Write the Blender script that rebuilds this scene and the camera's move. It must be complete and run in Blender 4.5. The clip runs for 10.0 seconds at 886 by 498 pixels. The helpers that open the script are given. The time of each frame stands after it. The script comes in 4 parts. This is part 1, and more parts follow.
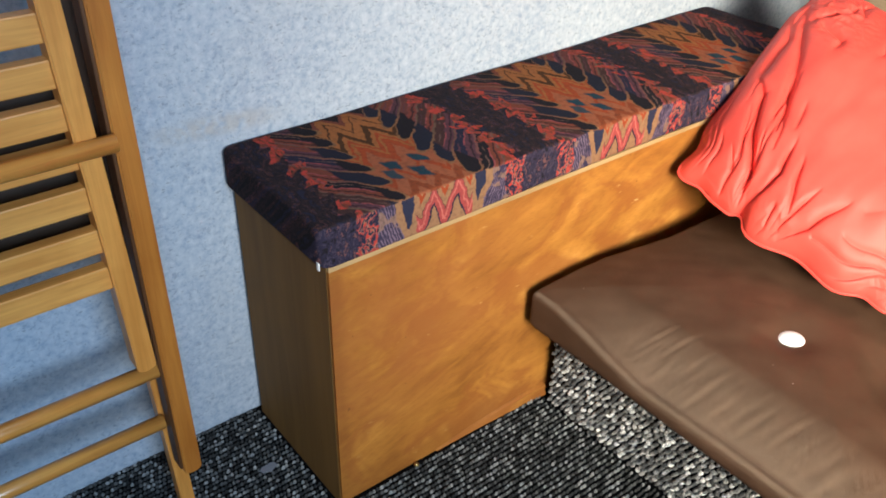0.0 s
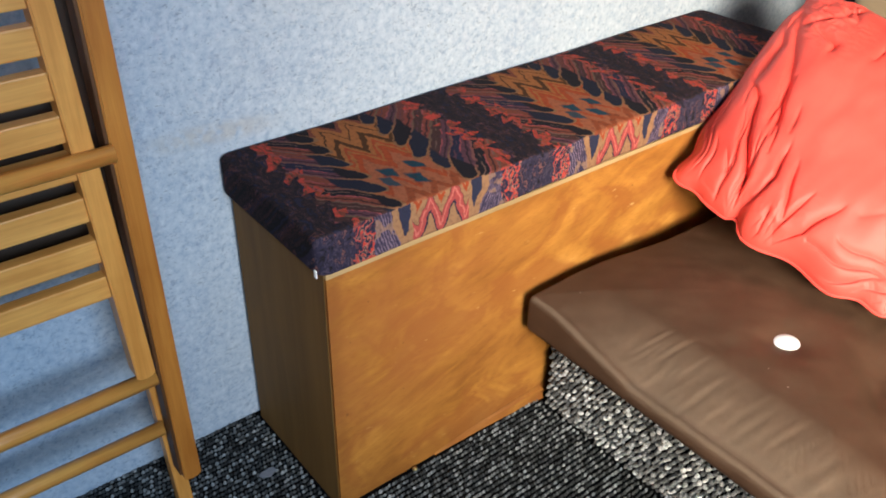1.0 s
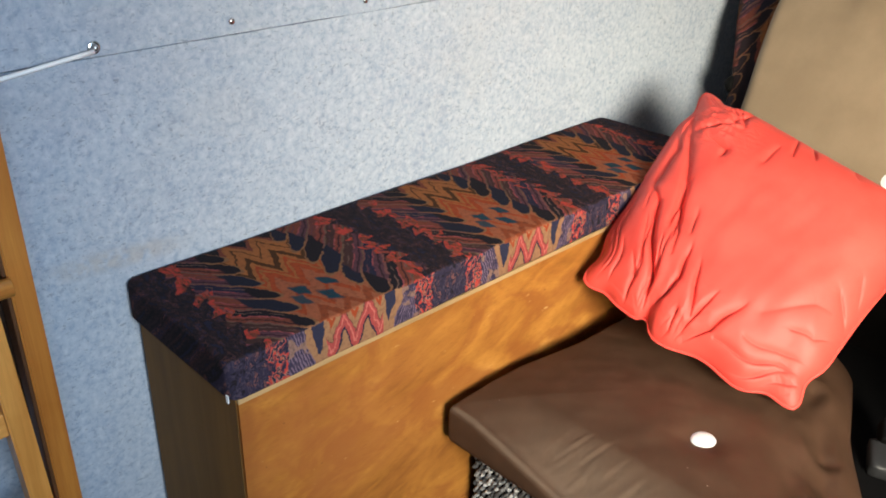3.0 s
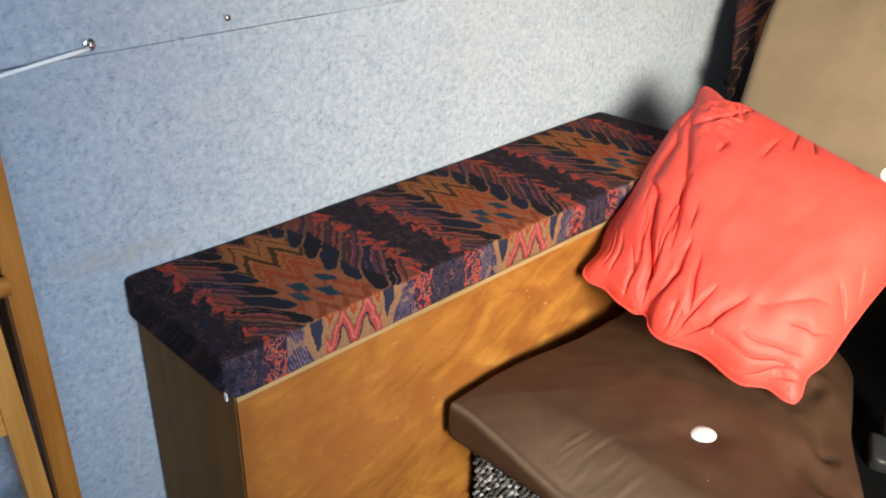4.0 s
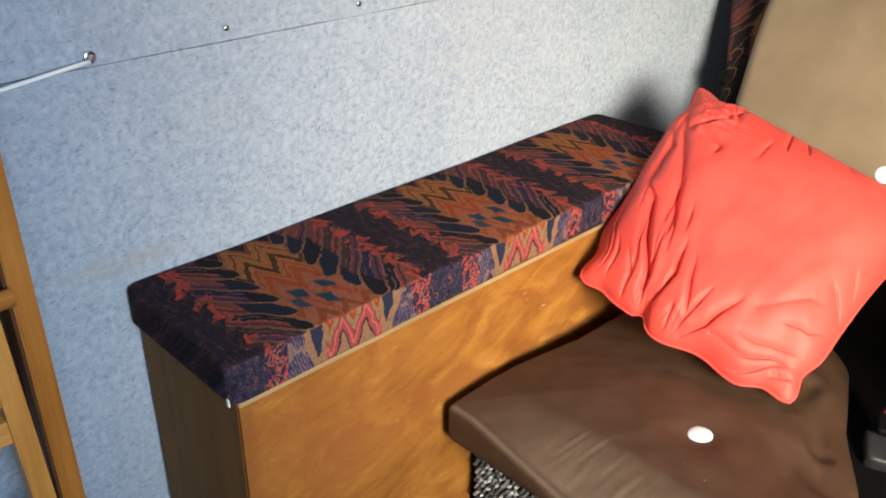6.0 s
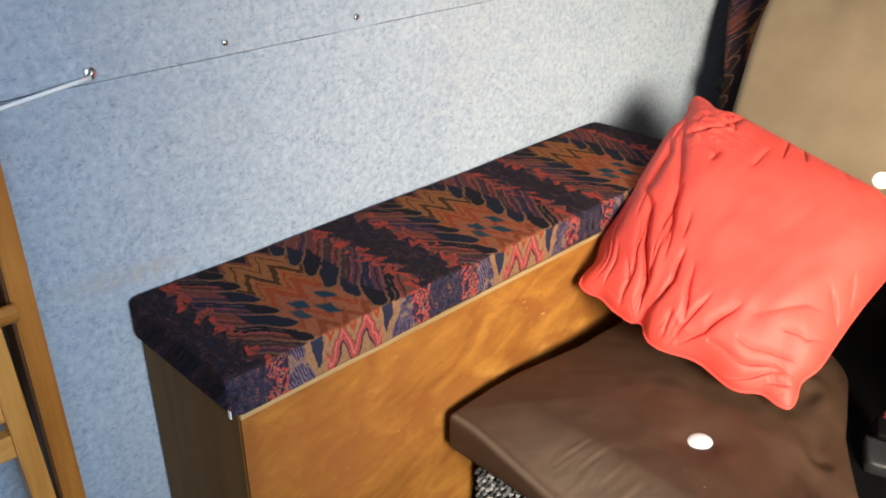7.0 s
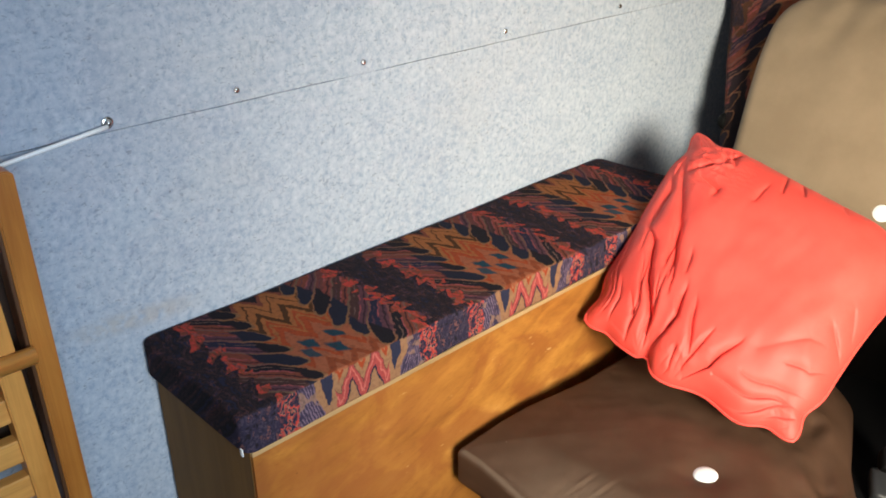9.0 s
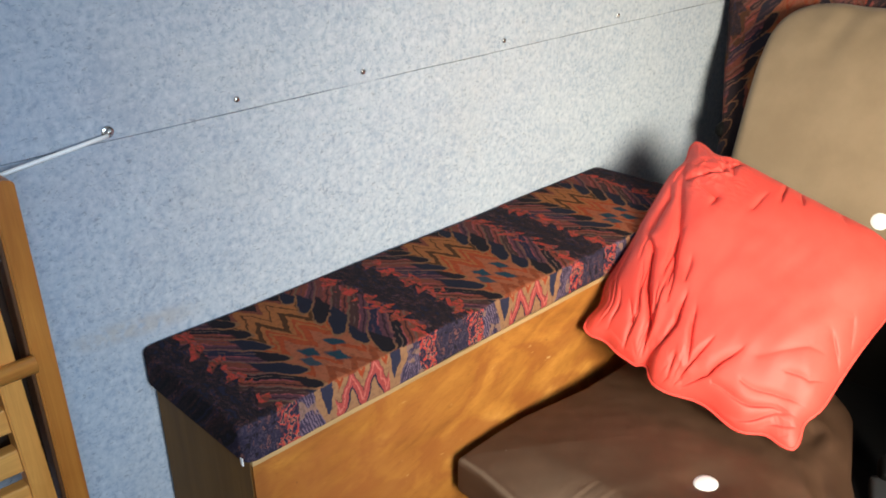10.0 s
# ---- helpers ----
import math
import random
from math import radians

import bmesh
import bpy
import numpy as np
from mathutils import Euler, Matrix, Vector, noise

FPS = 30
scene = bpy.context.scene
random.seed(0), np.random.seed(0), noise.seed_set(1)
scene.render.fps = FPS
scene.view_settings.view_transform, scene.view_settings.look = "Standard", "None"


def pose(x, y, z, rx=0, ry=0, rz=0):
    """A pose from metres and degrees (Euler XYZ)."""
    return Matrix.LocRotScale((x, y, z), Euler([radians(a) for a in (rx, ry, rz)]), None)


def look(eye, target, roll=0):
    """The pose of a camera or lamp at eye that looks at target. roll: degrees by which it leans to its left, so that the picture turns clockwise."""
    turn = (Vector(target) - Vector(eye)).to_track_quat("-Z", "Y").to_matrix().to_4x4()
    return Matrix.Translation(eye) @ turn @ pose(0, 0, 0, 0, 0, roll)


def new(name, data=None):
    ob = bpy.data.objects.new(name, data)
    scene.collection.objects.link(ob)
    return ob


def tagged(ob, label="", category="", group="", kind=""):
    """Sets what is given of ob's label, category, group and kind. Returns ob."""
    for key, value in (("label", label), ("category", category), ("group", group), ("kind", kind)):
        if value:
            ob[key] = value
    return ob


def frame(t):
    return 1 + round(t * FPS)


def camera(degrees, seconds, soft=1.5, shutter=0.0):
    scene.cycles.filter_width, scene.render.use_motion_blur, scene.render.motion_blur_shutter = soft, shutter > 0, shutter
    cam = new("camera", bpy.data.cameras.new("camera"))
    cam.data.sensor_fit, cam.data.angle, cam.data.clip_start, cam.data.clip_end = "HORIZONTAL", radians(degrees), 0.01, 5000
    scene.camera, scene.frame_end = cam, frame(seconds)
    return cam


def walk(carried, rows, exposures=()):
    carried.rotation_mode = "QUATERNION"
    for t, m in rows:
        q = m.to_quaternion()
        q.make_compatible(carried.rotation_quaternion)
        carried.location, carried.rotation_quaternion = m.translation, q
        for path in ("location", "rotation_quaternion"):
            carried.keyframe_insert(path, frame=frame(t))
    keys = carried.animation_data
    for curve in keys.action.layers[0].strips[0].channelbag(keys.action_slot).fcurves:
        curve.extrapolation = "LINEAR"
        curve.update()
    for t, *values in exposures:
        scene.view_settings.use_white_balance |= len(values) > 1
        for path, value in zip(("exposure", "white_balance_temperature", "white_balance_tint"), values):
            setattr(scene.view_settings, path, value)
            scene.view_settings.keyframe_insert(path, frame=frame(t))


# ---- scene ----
cam = camera(54.1, 10.0, 1.8, 0.5)
PATH = [
    (0, (-0.402, -0.709, 0.971), (0.64, 0.585, -0.142), 1.6),
    (0.5, (-0.404, -0.711, 0.974), (0.639, 0.586, -0.135), 1.6),
    (1, (-0.4, -0.711, 0.982), (0.643, 0.581, -0.133), 1.3),
    (1.2, (-0.398, -0.698, 0.984), (0.681, 0.566, -0.127), 2.1),
    (1.3, (-0.394, -0.703, 0.989), (0.694, 0.565, -0.11), 2.1),
    (1.4, (-0.397, -0.714, 0.993), (0.739, 0.586, -0.019), 1.9),
    (1.5, (-0.388, -0.715, 1.0), (0.789, 0.605, 0.067), 1.5),
    (1.6, (-0.375, -0.714, 1.01), (0.818, 0.6, 0.088), 1.6),
    (1.7, (-0.374, -0.712, 1.013), (0.84, 0.592, 0.103), 1.8),
    (1.8, (-0.379, -0.704, 1.016), (0.856, 0.581, 0.108), 2.1),
    (2, (-0.38, -0.715, 1.009), (0.857, 0.578, 0.117), 1.8),
    (2.5, (-0.387, -0.713, 1.001), (0.858, 0.562, 0.092), 1.9),
    (4, (-0.382, -0.712, 0.998), (0.862, 0.552, 0.073), 1.3),
    (4.5, (-0.383, -0.712, 0.997), (0.861, 0.551, 0.07), 1.1),
    (5, (-0.38, -0.715, 1.004), (0.859, 0.546, 0.068), 0.9),
    (5.5, (-0.383, -0.716, 1.01), (0.857, 0.545, 0.077), 0.9),
    (7, (-0.385, -0.726, 1.022), (0.856, 0.545, 0.104), 0.1),
    (7.5, (-0.386, -0.724, 1.025), (0.862, 0.555, 0.128), -0.1),
    (8, (-0.388, -0.728, 1.03), (0.858, 0.557, 0.137), -0.3),
    (8.5, (-0.394, -0.741, 1.04), (0.853, 0.56, 0.172), -0.5),
    (9, (-0.395, -0.744, 1.043), (0.852, 0.566, 0.189), -0.8),
    (9.5, (-0.394, -0.746, 1.046), (0.855, 0.565, 0.198), -0.8),
    (10, (-0.398, -0.743, 1.043), (0.859, 0.569, 0.208), -0.8),
]
walk(cam, [(t, look(eye, target, roll)) for t, eye, target, roll in PATH], [(0.0, 0.13), (1.2, 0.13), (2.2, -0.14), (10.0, -0.14)])

# ---- world and lights ----
world = bpy.data.worlds.new("sky")
scene.world = world
world.use_nodes = True
_nt = world.node_tree
_bg = _nt.nodes["Background"]
_sky = _nt.nodes.new("ShaderNodeTexSky")
_sky.sky_type, _sky.sun_disc = "NISHITA", False
_sky.sun_elevation, _sky.sun_rotation = radians(35), radians(200)
_nt.links.new(_sky.outputs[0], _bg.inputs[0])
_bg.inputs[1].default_value = 0.05


def area_lamp(name, eye, target, w, h, watts, colour, spread=180):
    """An area lamp: the daylight from the side door, and the fills added to it."""
    d = bpy.data.lights.new(name, "AREA")
    d.shape, d.size, d.size_y, d.energy, d.color = "RECTANGLE", w, h, watts, colour
    d.spread = radians(spread)
    ob = new(name, d)
    ob.matrix_world = look(eye, target)
    return ob


area_lamp("daylight_side_door", (-0.28, -1.72, 1.00), (1.46, 0.20, 0.27), 0.70, 0.50, 23.6, (1.0, 0.89, 0.69), 70)
# Bluish fill lamp, added to brighten and tint the wall's left part.
area_lamp("blue_fill", (-0.52, -1.73, 1.18), (-0.76, 0.24, 0.24), 0.80, 0.60, 13.8, (0.475, 0.72, 1.0), 106)
# Made-up overhead fill lamp; it lifts the dark parts and glosses the seat's edge.
area_lamp("roof_fill", (0.25, -0.25, 1.92), (0.25, -0.25, 0.0), 0.45, 0.45, 2.6, (0.95, 0.97, 1.0), 160)

# ---- node helpers ----


class Mat:
    """A node material with short ways to write its graph."""

    def __init__(self, name, rough=0.6, metal=0.0, spec=0.5):
        self.m = bpy.data.materials.new(name)
        self.m.use_nodes = True
        self.t = self.m.node_tree
        self.b = self.t.nodes["Principled BSDF"]
        self.set("Roughness", rough)
        self.set("Metallic", metal)
        self.set("Specular IOR Level", spec)
        self.co = self.t.nodes.new("ShaderNodeTexCoord").outputs["Object"]

    def put(self, sock, v):
        if isinstance(v, bpy.types.NodeSocket):
            self.t.links.new(v, sock)
        elif isinstance(v, (tuple, list)) and len(v) == 3 and sock.type == "RGBA":
            sock.default_value = (*v, 1)
        else:
            sock.default_value = v

    def set(self, name, v):
        self.put(self.b.inputs[name], v)
        return self

    def math(self, op, a, b=0.0, c=0.0):
        n = self.t.nodes.new("ShaderNodeMath")
        n.operation = op
        for i, v in enumerate((a, b, c)):
            self.put(n.inputs[i], v)
        return n.outputs[0]

    def add(self, a, b):
        return self.math("ADD", a, b)

    def sub(self, a, b):
        return self.math("SUBTRACT", a, b)

    def mul(self, a, b):
        return self.math("MULTIPLY", a, b)

    def frac(self, a):
        return self.math("FRACT", a)

    def step(self, a, lo, hi):
        """0 below lo, 1 above hi, smooth between."""
        n = self.t.nodes.new("ShaderNodeMapRange")
        n.interpolation_type = "SMOOTHSTEP"
        for k, v in (("Value", a), ("From Min", lo), ("From Max", hi)):
            self.put(n.inputs[k], v)
        return n.outputs[0]

    def xyz(self, vec=None):
        n = self.t.nodes.new("ShaderNodeSeparateXYZ")
        self.put(n.inputs[0], vec if vec is not None else self.co)
        return n.outputs

    def vec(self, x, y, z):
        n = self.t.nodes.new("ShaderNodeCombineXYZ")
        for i, v in enumerate((x, y, z)):
            self.put(n.inputs[i], v)
        return n.outputs[0]

    def scaled(self, s):
        n = self.t.nodes.new("ShaderNodeVectorMath")
        n.operation = "MULTIPLY"
        self.put(n.inputs[0], self.co)
        n.inputs[1].default_value = s
        return n.outputs[0]

    def noise(self, scale, detail=3, rough=0.55, vec=None, out=0, dist=0.0):
        n = self.t.nodes.new("ShaderNodeTexNoise")
        self.put(n.inputs["Vector"], vec if vec is not None else self.co)
        n.inputs["Scale"].default_value = scale
        n.inputs["Detail"].default_value = detail
        n.inputs["Roughness"].default_value = rough
        n.inputs["Distortion"].default_value = dist
        return n.outputs[out]

    def voronoi(self, scale, vec=None, out="Distance"):
        n = self.t.nodes.new("ShaderNodeTexVoronoi")
        self.put(n.inputs["Vector"], vec if vec is not None else self.co)
        n.inputs["Scale"].default_value = scale
        return n.outputs[out]

    def ramp(self, f, stops, hard=False):
        n = self.t.nodes.new("ShaderNodeValToRGB")
        n.color_ramp.interpolation = "CONSTANT" if hard else "LINEAR"
        e = n.color_ramp.elements
        while len(e) < len(stops):
            e.new(0.5)
        for k, (p, c) in zip(e, stops):
            k.position, k.color = p, (*c, 1)
        self.put(n.inputs[0], f)
        return n.outputs[0]

    def mix(self, f, a, b, mode="MIX"):
        n = self.t.nodes.new("ShaderNodeMix")
        n.data_type, n.blend_type = "RGBA", mode
        self.put(n.inputs["Factor"], f)
        self.put(n.inputs[6], a)
        self.put(n.inputs[7], b)
        return n.outputs[2]

    def bump(self, h, strength=0.3, dist=0.002):
        n = self.t.nodes.new("ShaderNodeBump")
        n.inputs["Strength"].default_value = strength
        n.inputs["Distance"].default_value = dist
        self.put(n.inputs["Height"], h)
        self.put(self.b.inputs["Normal"], n.outputs[0])
        return self

    def island(self):
        return self.t.nodes.new("ShaderNodeNewGeometry").outputs["Random Per Island"]


# ---- materials ----
def make_felt():
    """Needle felt: soft blue-grey tufts of several shades, darker stray fibres, a brownish scuff."""
    m = Mat("wall_felt", 0.95, spec=0.12)
    drift = m.noise(14, 2, 0.5, out=1)
    n = m.t.nodes.new("ShaderNodeVectorMath")
    n.operation = "MULTIPLY_ADD"
    m.put(n.inputs[0], drift)
    n.inputs[1].default_value = (0.02, 0.02, 0.02)
    m.put(n.inputs[2], m.co)
    co = n.outputs[0]
    fine, mid = m.noise(300, 3, 0.6), m.noise(104, 4, 0.60, co)
    big = m.noise(6, 3)
    c = m.ramp(mid, [(0.26, (0.262, 0.322, 0.418)), (0.42, (0.362, 0.420, 0.504)), (0.56, (0.424, 0.475, 0.544)), (0.74, (0.500, 0.546, 0.602))])
    # darker, bluer fibres lie thicker in some patches than in others
    patch = m.mul(m.step(m.noise(7, 4, 0.6, dist=0.8), 0.42, 0.66), m.step(m.noise(75, 3, 0.65, co), 0.40, 0.62))
    c = m.mix(m.mul(patch, 0.36), c, (0.225, 0.285, 0.395))
    fleck = m.mul(m.step(m.noise(165, 3, 0.6, co), 0.54, 0.68), m.add(0.16, m.mul(m.step(m.noise(20, 2), 0.38, 0.65), 0.34)))
    c = m.mix(fleck, c, (0.175, 0.21, 0.28))
    hair = m.step(m.noise(1.0, 2, 0.5, m.scaled((120, 300, 270)), dist=0.9), 0.645, 0.70)
    c = m.mix(m.mul(hair, 0.50), c, (0.15, 0.165, 0.19))
    pale = m.step(m.noise(170, 2, 0.6, m.scaled((0.9, 1, 1.1))), 0.58, 0.70)
    c = m.mix(m.mul(pale, 0.22), c, (0.59, 0.63, 0.675))
    c = m.mix(m.mul(m.step(big, 0.45, 0.75), 0.16), c, (0.43, 0.43, 0.42))
    spot = m.mul(m.step(m.noise(150, 1), 0.74, 0.79), m.step(m.noise(14, 2), 0.48, 0.6))
    c = m.mix(m.mul(spot, 0.6), c, (0.10, 0.10, 0.11))
    # a rubbed, brownish scuff along the height of the bench
    x, y, z = m.xyz()
    line = m.sub(1.0, m.step(m.math("ABSOLUTE", m.sub(z, m.add(0.487, m.mul(x, -0.05)))), 0.004, 0.02))
    where = m.sub(1.0, m.step(m.math("ABSOLUTE", m.add(x, 0.01)), 0.03, 0.12))
    scuff = m.mul(m.mul(line, where), m.step(m.noise(60, 3), 0.35, 0.6))
    c = m.mix(m.mul(scuff, 0.42), c, (0.40, 0.34, 0.28))
    m.set("Base Color", c).set("Sheen Weight", 0.12)
    return m.bump(m.add(m.mul(fine, 0.5), mid), 0.10, 0.002).m


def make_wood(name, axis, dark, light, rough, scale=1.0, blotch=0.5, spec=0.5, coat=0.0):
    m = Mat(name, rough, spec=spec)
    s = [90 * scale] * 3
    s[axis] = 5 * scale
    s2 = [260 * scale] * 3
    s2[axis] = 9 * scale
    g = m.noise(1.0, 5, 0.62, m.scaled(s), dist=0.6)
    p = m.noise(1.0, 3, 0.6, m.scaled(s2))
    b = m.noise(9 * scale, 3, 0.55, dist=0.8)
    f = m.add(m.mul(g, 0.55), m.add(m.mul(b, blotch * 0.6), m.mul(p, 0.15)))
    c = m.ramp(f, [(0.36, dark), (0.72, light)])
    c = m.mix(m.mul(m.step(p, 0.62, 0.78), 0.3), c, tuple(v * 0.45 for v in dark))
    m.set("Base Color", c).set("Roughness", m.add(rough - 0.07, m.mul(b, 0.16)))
    if coat:
        m.set("Coat Weight", coat).set("Coat Roughness", 0.28)
    return m.bump(m.add(g, p), 0.12, 0.001).m


def make_box_ply():
    """Orange varnished plywood: cloudy figure, faint slanting grain, knocks and scratches."""
    m = Mat("varnished_plywood", 0.42, spec=0.25)
    x, y, z = m.xyz()
    warp = m.noise(4, 2, 0.5)
    q = m.vec(m.mul(m.add(x, m.mul(z, -0.3)), 12.0), m.mul(y, 30.0), m.mul(m.add(z, m.add(m.mul(x, -0.30), m.mul(warp, 0.10))), 70.0))
    g = m.noise(1.0, 4, 0.55, q, dist=0.5)
    cloud = m.noise(8, 4, 0.58, m.scaled((0.8, 1, 1.4)), dist=0.35)
    fine = m.noise(1.0, 3, 0.6, m.scaled((70, 400, 520)))
    c = m.ramp(m.add(m.mul(g, 0.28), m.mul(cloud, 0.72)), [(0.34, (0.21, 0.076, 0.014)), (0.46, (0.33, 0.130, 0.024)), (0.56, (0.42, 0.178, 0.033)), (0.70, (0.53, 0.25, 0.058))])
    c = m.mix(m.mul(m.step(fine, 0.50, 0.72), 0.38), c, (0.15, 0.052, 0.011))
    red = m.step(m.noise(7, 4, 0.62, m.scaled((1, 1, 1.6)), dist=0.6), 0.46, 0.60)
    c = m.mix(m.mul(red, 0.66), c, (0.255, 0.080, 0.018))
    stain = m.mul(m.sub(1.0, m.step(x, 0.12, 0.42)), m.mul(m.step(z, 0.06, 0.22), m.step(m.noise(9, 3, 0.6, m.scaled((1, 1, 2.2))), 0.30, 0.58)))
    c = m.mix(m.mul(stain, 0.60), c, (0.29, 0.096, 0.026))
    scr = m.mul(m.step(m.noise(1.0, 2, 0.5, m.scaled((45, 200, 170))), 0.68, 0.74), m.step(m.noise(11, 2), 0.52, 0.62))
    c = m.mix(m.mul(scr, 0.55), c, (0.66, 0.42, 0.17))
    # finger-worn, darkened corner edge and foot; the foot's darkening also paints in shade
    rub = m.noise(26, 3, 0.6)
    worn_shaded = m.math("MAXIMUM", m.sub(1.0, m.step(m.sub(x, m.mul(rub, 0.02)), 0.0, 0.016)), m.sub(1.0, m.step(m.sub(z, m.mul(rub, 0.05)), 0.0, 0.035)))
    c = m.mix(m.mul(worn_shaded, 0.3), c, (0.16, 0.050, 0.013))
    nick = m.step(m.noise(75, 2, 0.6), 0.72, 0.76)
    c = m.mix(m.mul(nick, 0.5), c, (0.10, 0.04, 0.01))
    m.set("Base Color", c).set("Roughness", m.add(0.48, m.mul(cloud, 0.2)))
    return m.bump(fine, 0.06, 0.001).m


def make_ikat(name="zigzag_upholstery", upright=False):
    """Printed upholstery. Each repeat: a column of ochre and salmon zigzags with teal lozenges, dark round-headed
    tongues that sweep back from it on both flanks, red flames, and a band of streaky navy between the repeats."""
    m = Mat(name, 0.9, spec=0.08)
    x, y, z = m.xyz()
    z0 = z
    if upright:
        x, y, z = m.sub(0.208, y), m.sub(0.80, z), 0.462
    wob = m.xyz(m.noise(24, 2, 0.5, out=1))
    wob2 = m.xyz(m.noise(95, 2, 0.6, out=1))
    wob3 = m.xyz(m.noise(330, 1, 0.5, out=1))

    def shake(i, a, b, c):
        return m.add(m.mul(m.sub(wob[i], 0.5), a), m.add(m.mul(m.sub(wob2[i], 0.5), b), m.mul(m.sub(wob3[i], 0.5), c)))

    X = m.add(x, shake(0, 0.016, 0.006, 0.003))
    V = m.add(m.sub(y, m.sub(0.462, z)), shake(1, 0.014, 0.006, 0.003))
    P = 0.318

    def across(centre):
        """Metres from the middle of the nearest repeat."""
        return m.mul(m.sub(m.frac(m.add(m.mul(m.sub(X, centre), 1 / P), 0.5)), 0.5), P)

    def inside(v, at, half, soft):
        return m.sub(1.0, m.step(m.math("ABSOLUTE", m.sub(v, at)), half - soft, half + soft))

    def chance(v, seed):
        return m.frac(m.mul(m.math("SINE", m.add(m.mul(v, 12.9), seed)), 43.7))

    u = across(0.152)
    du = m.math("ABSOLUTE", u)
    right = m.step(u, -0.0005, 0.0005)
    ink, navy, plum = (0.013, 0.011, 0.014), (0.018, 0.018, 0.036), (0.085, 0.034, 0.046)
    brown, rose, red = (0.150, 0.042, 0.027), (0.26, 0.065, 0.070), (0.38, 0.045, 0.034)
    ochre, salmon, rust = (0.268, 0.096, 0.032), (0.265, 0.082, 0.040), (0.27, 0.050, 0.018)
    umber, teal, tan = (0.060, 0.026, 0.011), (0.013, 0.038, 0.056), (0.19, 0.092, 0.045)

    # the column: bands that zigzag twice across its width
    tri = m.mul(m.math("PINGPONG", du, 0.02), 2.3)
    k = m.sub(V, tri)
    col = m.ramp(m.mul(m.add(k, 0.06), 1 / 0.32), [(0.0, salmon), (0.225, rust), (0.268, salmon), (0.400, rust), (0.468, ochre), (0.494, rust), (0.524, ochre),
                 (0.566, umber), (0.620, ochre), (0.700, umber), (0.718, ochre), (0.785, brown), (0.830, ink)], True)
    low = m.sub(V, m.mul(m.math("PINGPONG", du, 0.017), 2.0))
    col = m.mix(inside(low, -0.016, 0.010, 0.002), col, (0.20, 0.048, 0.020))
    for at_u, at_v in ((-0.014, 0.066), (0.025, 0.066), (0.009, 0.036), (-0.026, 0.046)):
        along = m.add(m.sub(V, at_v), m.mul(m.sub(u, at_u), 0.55))
        if upright:
            continue
        col = m.mix(m.mul(inside(along, 0.0, 0.0125, 0.003), inside(u, at_u, 0.0080, 0.0015)), col, teal if at_u > -0.025 else (0.03, 0.045, 0.06))
    col = m.mix(m.mul(m.step(m.noise(1.0, 3, 0.6, m.vec(m.mul(X, 260), m.mul(V, 60), 0.0)), 0.5, 0.75), 0.28), col, umber)
    # tongues with dark rounded heads, each with outlines and inner stripes
    e = m.sub(du, m.add(0.040, m.mul(m.math("MAXIMUM", m.sub(0.06, V), 0.0), m.mul(right, 0.0 if upright else 0.30))))
    sweep = m.add(m.mul(e, m.add(0.95, m.mul(right, 0.1))), m.mul(m.mul(m.math("MAXIMUM", e, 0.0), e), 2.0))
    s = m.add(m.mul(m.sub(V, sweep), 1 / 0.0405), 0.57)
    fs, cell = m.frac(s), m.add(m.math("FLOOR", s), m.mul(right, 7.0))
    pick, pick2 = chance(cell, 1.3), chance(cell, 4.1)
    body = m.mix(m.step(pick, 0.22, 0.23), ink, m.mix(m.step(pick, 0.42, 0.43), navy, m.mix(m.step(pick, 0.75, 0.76), brown, (0.050, 0.024, 0.022))))
    lower = m.mix(m.step(pick2, 0.35, 0.36), brown, m.mix(m.step(pick2, 0.65, 0.66), plum, (0.16, 0.040, 0.030)))
    tongue = m.mix(m.step(fs, 0.46, 0.49), lower, body)
    tongue = m.mix(m.mul(inside(fs, 0.47, 0.035, 0.02), m.step(m.noise(40, 2), 0.44, 0.50)), tongue, rose)
    tongue = m.mix(m.mul(inside(fs, 0.73, 0.028, 0.015), m.step(m.noise(50, 2), 0.46, 0.52)), tongue, m.mix(m.step(pick2, 0.5, 0.51), (0.13, 0.075, 0.06), plum))
    tongue = m.mix(m.mul(inside(fs, 0.22, 0.05, 0.02), 0.8), tongue, ink)
    headlen = m.add(0.014, m.mul(pick2, 0.030))
    head = m.sub(1.0, m.step(m.sub(e, headlen), -0.002, 0.002))
    tongue = m.mix(head, tongue, m.mix(m.step(pick, 0.55, 0.56), ink, (0.014, 0.015, 0.026)))
    rim = m.step(m.math("ABSOLUTE", m.sub(fs, 0.5)), 0.425, 0.445)
    rimcol = m.mix(m.step(e, 0.012, 0.045), tan, m.mix(m.step(pick, 0.5, 0.51), (0.15, 0.060, 0.055), (0.11, 0.066, 0.045)))
    tongue = m.mix(m.mul(rim, m.step(m.noise(65, 2), 0.33, 0.40)), tongue, rimcol)
    bow = m.mul(m.math("POWER", m.math("ABSOLUTE", m.mul(m.sub(fs, 0.5), 2.0)), 2.2), 0.019)
    c = m.mix(m.step(m.sub(e, bow), -0.0040, -0.0030), col, tan)
    c = m.mix(m.step(m.sub(e, bow), -0.0008, 0.0008), c, tongue)
    # flames that lick along the dark band, and the band itself with streaks along the cloth
    ub = across(0.161)
    db = m.math("ABSOLUTE", ub)
    streak = m.noise(1.0, 4, 0.62, m.vec(m.mul(X, 120), m.mul(m.add(V, m.mul(db, 0.6)), 48), 0.0), dist=0.9)
